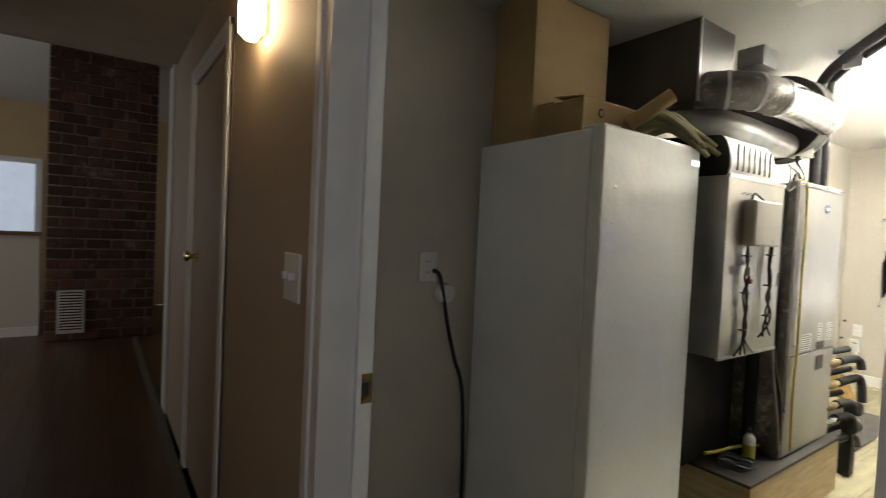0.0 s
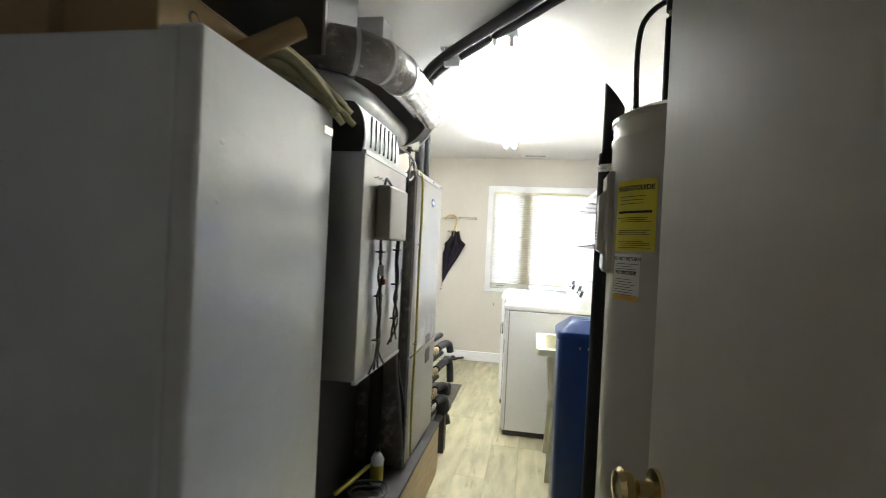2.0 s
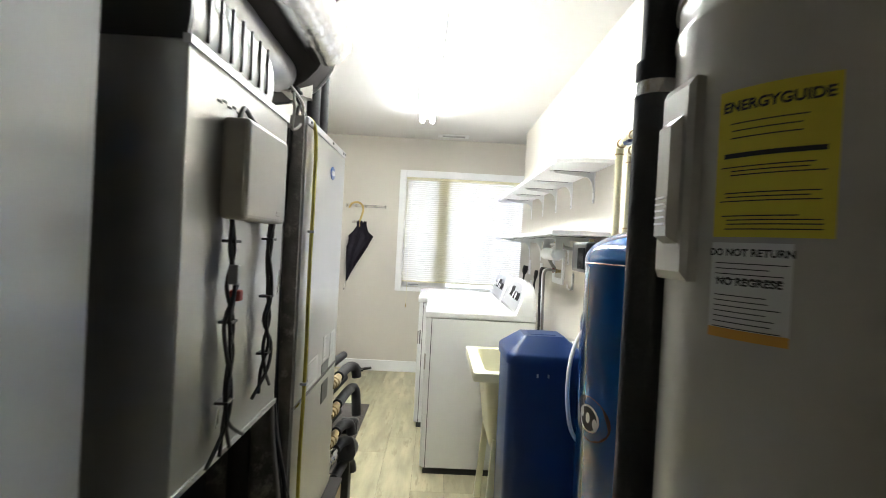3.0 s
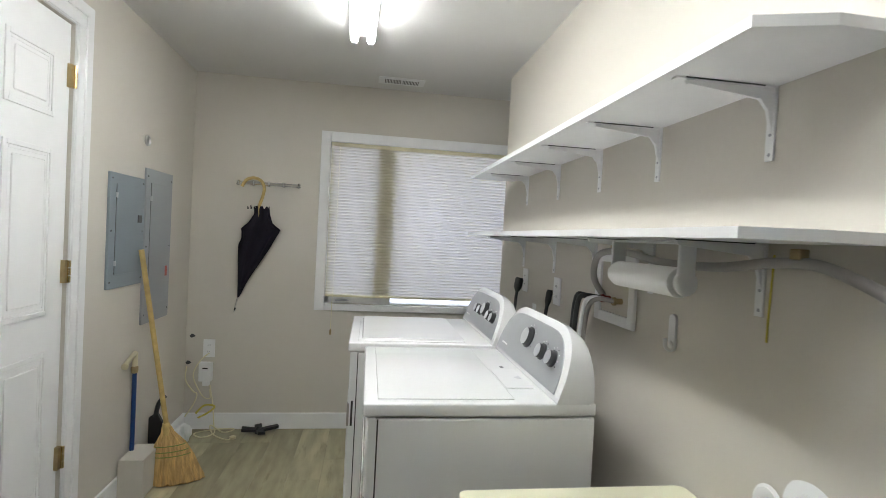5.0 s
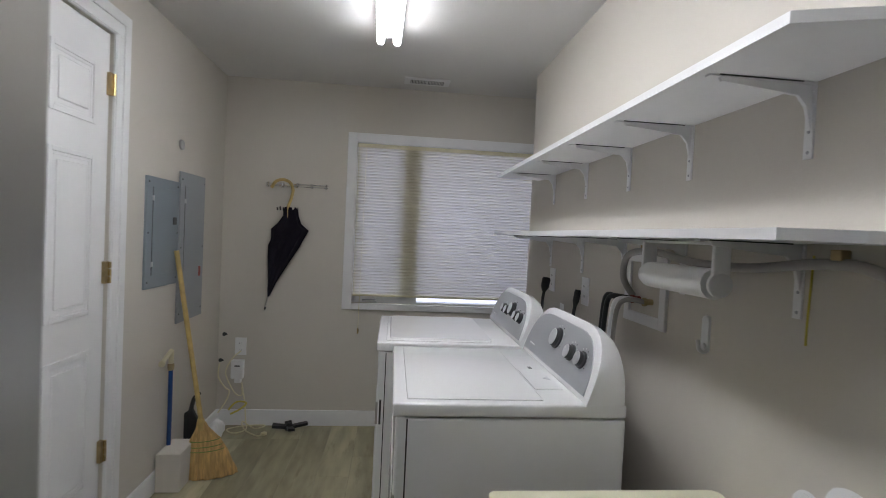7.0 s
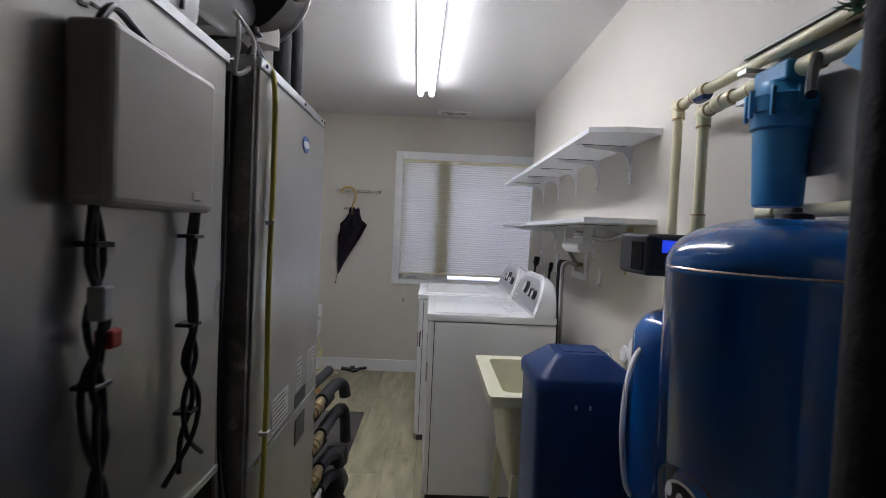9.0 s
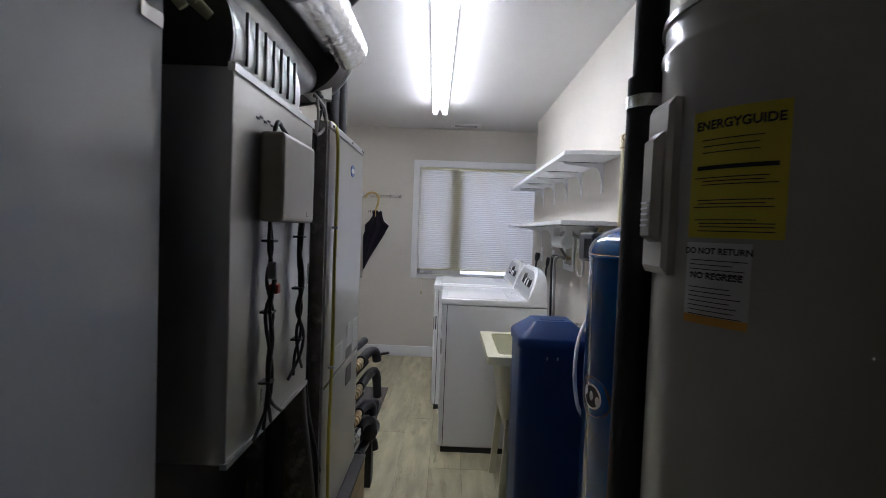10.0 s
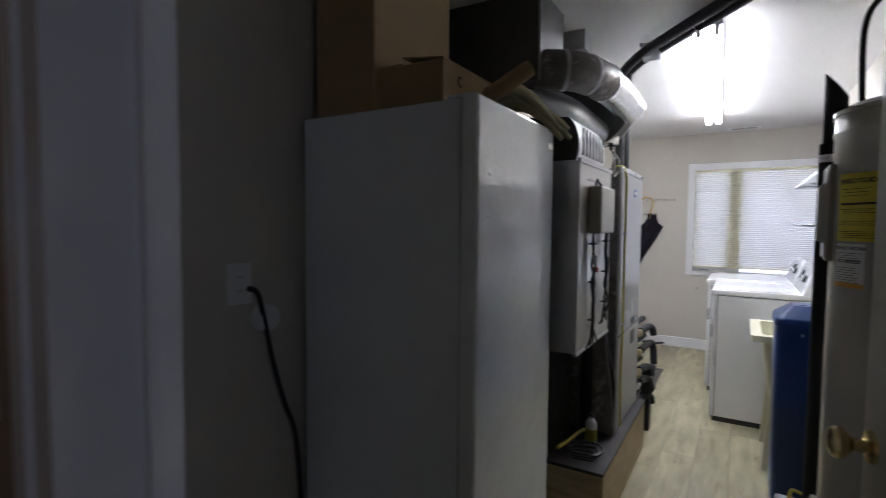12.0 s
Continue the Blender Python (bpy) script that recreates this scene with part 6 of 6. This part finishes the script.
pg = thing("paper_bag", (6.9, 2.44, 0), "crumpled translucent white bag with yellow ties", "bag")
bm = bmesh.new()
bmesh.ops.create_icosphere(bm, subdivisions=3, radius=1)
for v in bm.verts:
    k = 1 + 0.35 * noise.noise(v.co * 2.7)
    v.co = Vector((6.9 + v.co.x * 0.07 * k, 2.45 + v.co.y * 0.04 * k, 0.05 + max(-0.045, v.co.z * 0.06 * k)))
part("bag", bm, M_CLEARH, pg, smooth=True)
part("tie", tube([(6.95, 2.4, 0.16), (6.99, 2.36, 0.2), (7.0, 2.3, 0.19), (6.97, 2.33, 0.16), (6.93, 2.38, 0.14)], 0.006, 6), M_YELL, pg, smooth=True)

place(-0.015, 0, 0)
bo = thing("corn_broom", (6.36, 2.33, 0), "straw corn broom with a wooden stick leaning on the wall", "broom")
BT, BN, BB = Vector((6.30, 2.487, 1.228)), Vector((6.37, 2.36, 0.30)), Vector((6.37, 2.29, 0.005))
part("broom_stick", tube([BN - (BT - BN).normalized() * 0.03, BT], 0.0125, 12, 1), M_CANE, bo, "pale wooden broomstick", True)
rings = []
for t, w, d in ((0, 0.022, 0.018), (0.1, 0.03, 0.02), (0.3, 0.07, 0.028), (0.55, 0.095, 0.032), (0.8, 0.108, 0.036), (1.0, 0.12, 0.04)):
    c = BN.lerp(BB, t)
    ring = []
    for i in range(40):
        a_ = 2 * math.pi * i / 40
        f = 1 + 0.06 * math.cos(i * math.pi)
        ring.append(c + Vector((0.35, -0.94, 0)).normalized() * (w * f * math.cos(a_)) + Vector((0.94, 0.35, 0)) * (d * f * math.sin(a_)) + Vector((0, 0, 0.012 * math.sin(i * 1.7) if t == 1.0 else 0)))
    rings.append(ring)
for ring in rings:
    for p in ring:
        p.z = max(p.z, 0.005)
        p.y = min(p.y, 2.51)
part("straw_head", loft(rings), M_STRAW, bo, "golden corn straw head", True)
random.seed(11)
bm = bmesh.new()
for k in range(120):
    a_ = random.uniform(0, 2 * math.pi)
    q0 = BN.lerp(BB, 0.3) + Vector((0.35, -0.94, 0)) * (0.07 * math.cos(a_)) + Vector((0.94, 0.35, 0)) * (0.03 * math.sin(a_))
    q1 = BN.lerp(BB, 1.0) + Vector((0.35, -0.94, 0)) * (0.122 * math.cos(a_)) + Vector((0.94, 0.35, 0)) * (0.044 * math.sin(a_)) + Vector((0, 0, random.uniform(0.0, 0.02)))
    q1.z = max(q1.z, 0.006)
    q0.y, q1.y = min(q0.y, 2.512), min(q1.y, 2.512)
    tube([q0, q1], 0.0013, 4, 1, bm)
part("loose_straw", bm, M_STRAW, bo, kind="stuff")
for t in (0.32, 0.42, 0.5):
    c = BN.lerp(BB, t)
    w, d = 0.07 + 0.08 * (t - 0.3), 0.03 + 0.02 * (t - 0.3)
    part("stitching", tube([c + Vector((0.35, -0.94, 0)) * (w * 1.02 * math.cos(2 * math.pi * i / 20)) + Vector((0.94, 0.35, 0)) * (d * 1.05 * math.sin(2 * math.pi * i / 20)) for i in range(21)], 0.0025, 6, 2), M_GREEN, bo, "green stitching")
part("neck_binding", lathe(BN - Vector((0, 0, 0.01)), BT - BN, ((-0.03, 0.026), (0.0, 0.022), (0.03, 0.017)), 16), M_CANE, bo, smooth=True)

# ---- hall and living room ----
place()
structure("hall_floor", box(-1.2, 1.13, -1.6, 9.6, -0.06, -0.004), M_JOINT, "dark hardwood hallway floor base")
structure("living_floor_east", box(1.14, 3.4, 4.75, 9.6, -0.06, -0.004), M_HWOOD, "dark hardwood floor")
structure("living_floor_west", box(-4.4, -1.2, 4.55, 9.6, -0.06, -0.004), M_HWOOD, "dark hardwood floor")
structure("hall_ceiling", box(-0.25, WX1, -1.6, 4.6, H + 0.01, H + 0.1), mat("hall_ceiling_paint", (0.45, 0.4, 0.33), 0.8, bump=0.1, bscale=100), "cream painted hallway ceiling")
structure("hall_header", box(-4.4, 3.4, 4.55, 4.67, H + 0.0105, 3.6), M_HALL, "painted header above the hall opening")
structure("hall_wall_west", box(-0.25, -0.13, -1.6, 4.55, 0, H + 0.01), M_HALL, "tan painted hallway wall")
structure("hall_wall_south", box(-0.25, WX1, -1.72, -1.6, 0, H + 0.01), M_HALL, "tan painted hallway end wall")
structure("living_wall_north", box(-4.4, 3.4, 9.6, 9.72, 0, 3.6), M_OVERFLOW, "warm tan living room wall")
structure("living_wall_east", box(3.4, 3.52, 4.55, 9.72, 0, 3.6), M_OVERFLOW, "warm tan living room wall")
structure("living_wall_west", box(-4.52, -4.4, 4.55, 9.72, 0, 3.6), M_OVERFLOW, "warm tan living room wall")
structure("living_wall_south", box(1.15, 3.4, 4.67, 4.75, 0, 2.4), M_OVERFLOW, "warm tan living room wall")
structure("living_wall_south_west", box(-4.4, -0.25, 4.55, 4.67, 0, 2.4), M_OVERFLOW, "warm tan living room wall")
structure("living_ceiling", prism([(-4.4, 4.67, 3.5), (-4.4, 7.9, 3.5), (-4.4, 9.6, 2.85), (-4.4, 9.6, 3.6), (-4.4, 4.67, 3.6)], (7.8, 0, 0)), M_CEIL, "white living room ceiling")
baseboard(WX0 - 0.026, WX0 - 0.0125, DY1 + 0.076, 2.794, "baseboard")
casing("trim", ((WX0 - 0.012, 2.87), (WX0 - 0.012, 3.65), 2.06), 0.075, -1)
structure("trim", box(WX0 - 0.03, WX1 - 0.05, 4.55, 4.75, 0, 2.4, bevel=0.004), M_TRIM, "white painted end post of the hallway wall")
cd = thing("closet_door", (WX0, 3.26, 0.01), "tan painted closet door, closed, in the hallway", "door")
part("door_leaf", box(WX0 - 0.008, WX0 + 0.03, 2.875, 3.645, 0.01, 2.055), M_HALL, cd)
door_pos = lathe((WX0 - 0.008, 3.52, 1.16), (-1, 0, 0), ((0, 0.03), (0.006, 0.03), (0.008, 0.012), (0.03, 0.012), (0.045, 0.028), (0.06, 0.026), (0.066, 0.0)))
part("door_knob", door_pos, M_BRASS, cd, "brass door knob", True)
sw = thing("light_switch", (WX0 - 0.012, 1.93, 1.2), "white double light switch plate with toggles", "light switch")
part("cover_plate", box(WX0 - 0.019, WX0 - 0.012, 1.93, 2.05, 1.143, 1.268, bevel=0.003), M_TRIM, sw)
for y in (1.965, 2.015):
    part("toggle", box(WX0 - 0.034, WX0 - 0.019, y - 0.005, y + 0.005, 1.2, 1.22, bevel=0.002), M_TRIM, sw)
place(0, 0.205, 0.045)
sc = thing("wall_sconce", (WX0 - 0.05, 2.14, 1.9), "small warm glass wall sconce, lit", "wall lamp")
part("back_plate", box(WX0 - 0.024, WX0 - 0.012, 2.10, 2.18, 1.88, 2.02, bevel=0.004), M_BRASS, sc)
part("shade", loft([rrect(WX0 - 0.055, 2.13, 1.86, 0.03, 0.05, 0.012), rrect(WX0 - 0.06, 2.13, 1.88, 0.06, 0.085, 0.025), rrect(WX0 - 0.06, 2.13, 2.04, 0.065, 0.09, 0.025)]), M_SCONCE, sc, "frosted warm glass shade", smooth=True)
place()
dl = thing("recessed_lamp", (-0.35, 9.0, 3.49), "small recessed ceiling lamp, lit", "ceiling lamp")
part("lens", lathe((-0.3, 7.5, 3.5), (0, 0, -1), ((0, 0.09), (0.008, 0.085)), 24), M_DOWN, dl, smooth=True)
part("ring", lathe((-0.3, 7.5, 3.5), (0, 0, -1), ((0, 0.11), (0.004, 0.108)), 24), M_TRIM, dl, smooth=True)
hw = thing("counter_wall", (-0.8, 7.7, 0), "pale half-height wall with a wooden ledge", "half wall", kind="structure")
part("panel", box(-2.2, 0.22, 7.7, 7.82, 0, 1.1), M_WALL, hw)
part("ledge", box(-2.2, 0.22, 7.66, 7.86, 1.1, 1.14, bevel=0.004), mat("brown_wood_ledge", (0.16, 0.09, 0.04), 0.4, var=0.2), hw, "brown wooden ledge")
part("baseboard", box(-2.2, 0.22, 7.685, 7.7, 0, 0.1), M_TRIM, hw, "white baseboard")
lw = thing("window_2", (-0.7, 9.6, 1.1), "bright living room window with white frame", "window", kind="structure")
part("window_frame", box(-1.5, 0.1, 9.56, 9.6, 1.0, 2.1, bevel=0.004), M_TRIM, lw)
part("pane", box(-1.42, -0.72, 9.55, 9.56, 1.08, 2.02), mat("daylit_pane", (0.6, 0.75, 1.0), 0.3, glow=0.12), lw)
part("pane", box(-0.66, 0.02, 9.55, 9.56, 1.08, 2.02), bpy.data.materials["daylit_pane"], lw)
place(0, 0, -0.12)
vt = thing("brick_vent", (0.52, 7.29, 0.42), "white louvred vent grille set in the brick", "vent")
part("frame", box(0.40, 0.64, 7.262, 7.281, 0.2, 0.66, bevel=0.003), M_TRIM, vt)
for k in range(14):
    part("vent_slat", box(0.42, 0.62, 7.256, 7.264, 0.225 + 0.03 * k, 0.24 + 0.03 * k), M_TRIM, vt)
    part("vent_gap", box(0.42, 0.62, 7.2605, 7.2622, 0.24 + 0.03 * k, 0.2545 + 0.03 * k), M_DARKP, vt)

place()
structure("ground", box(XF + 0.15, 60, -40, 40, -0.6, -0.5), mat("pale_gravel_ground", (0.4, 0.4, 0.4), 0.9, var=0.2, scale=2, bump=0.4), "pale gravel ground outside the window")

# ---- floors and bricks, piece by piece ----
floor = structure("floor", box(WX0 - 0.03, XF + 0.15, -0.72, YL + 0.12, -0.06, -0.0045), M_JOINT, "pale greige vinyl plank floor")
BASE[floor] = Vector((0, 0, 0))
PW, PL_ = 0.18, 1.22


def slab_mesh(name, lx, ly, t, material):
    bm_ = box(0.0007, lx - 0.0007, 0.0007, ly - 0.0007, -t, 0)
    me = bpy.data.meshes.new(name)
    bm_.to_mesh(me)
    bm_.free()
    me.materials.append(material)
    return me


def slab_cache(cache, name, lx, ly, t, material):
    key = (round(lx, 3), round(ly, 3))
    if key not in cache:
        cache[key] = slab_mesh(name, lx, ly, t, material)
    return cache[key]


cache = {}
random.seed(21)
row = 0
y = -0.6
while y < YL - 0.001:
    w = min(PW, YL - y)
    x = WX1 - 0.05 - random.choice((0.2, 0.45, 0.7, 0.95))
    while x < XF:
        x0, x1 = max(x, WX1 - 0.05), min(x + PL_, XF)
        if x1 - x0 > 0.02:
            o = new("plank", slab_cache(cache, "plank", x1 - x0, w, 0.0042, M_PLANK))
            o.location = (x0, y, 0.0)
            o.parent = floor
        x += PL_
    y += w
    row += 1
cache = {}
hall_floor = bpy.data.objects["hall_floor"]
x = -0.13
random.seed(22)
while x < 1.06:
    yy = -1.6 + random.uniform(-1.2, 0)
    while yy < 9.6:
        L = 1.5
        a0, a1 = max(yy, -1.6), min(yy + L, 9.6)
        if a1 - a0 > 0.05:
            o = new("floor_board", slab_cache(cache, "floor_board", 0.118, a1 - a0, 0.0035, M_HWOOD))
            o.location = (x, a0, 0.0)
            o.parent = hall_floor
        yy += L
    x += 0.12
chim = structure("brick_chimney", box(0.30, 1.28, 7.31, 7.9, 0, 3.5), M_MORTAR, "old red brick chimney breast with pale joints")
cache = {}
BW, BHT, J = 0.21, 0.092, 0.018
r = 0
z = 0.0
while z + BHT < 3.5:
    x = 0.30 - (BW + J) * (0.5 if r % 2 else 0)
    while x < 1.28:
        x0, x1 = max(x, 0.30), min(x + BW, 1.28)
        if x1 - x0 > 0.03:
            key = round(x1 - x0, 3)
            if key not in cache:
                bm_ = box(0, x1 - x0, 0, 0.03, 0, BHT, bevel=0.004, seg=1)
                me = bpy.data.meshes.new("brick")
                bm_.to_mesh(me)
                bm_.free()
                me.materials.append(M_BRICK)
                cache[key] = me
            o = new("brick", cache[key])
            o.location = (x0, 7.284 + random.uniform(-0.003, 0.003), z + 0.004)
            o.parent = chim
        x += BW + J
    z += BHT + J
    r += 1
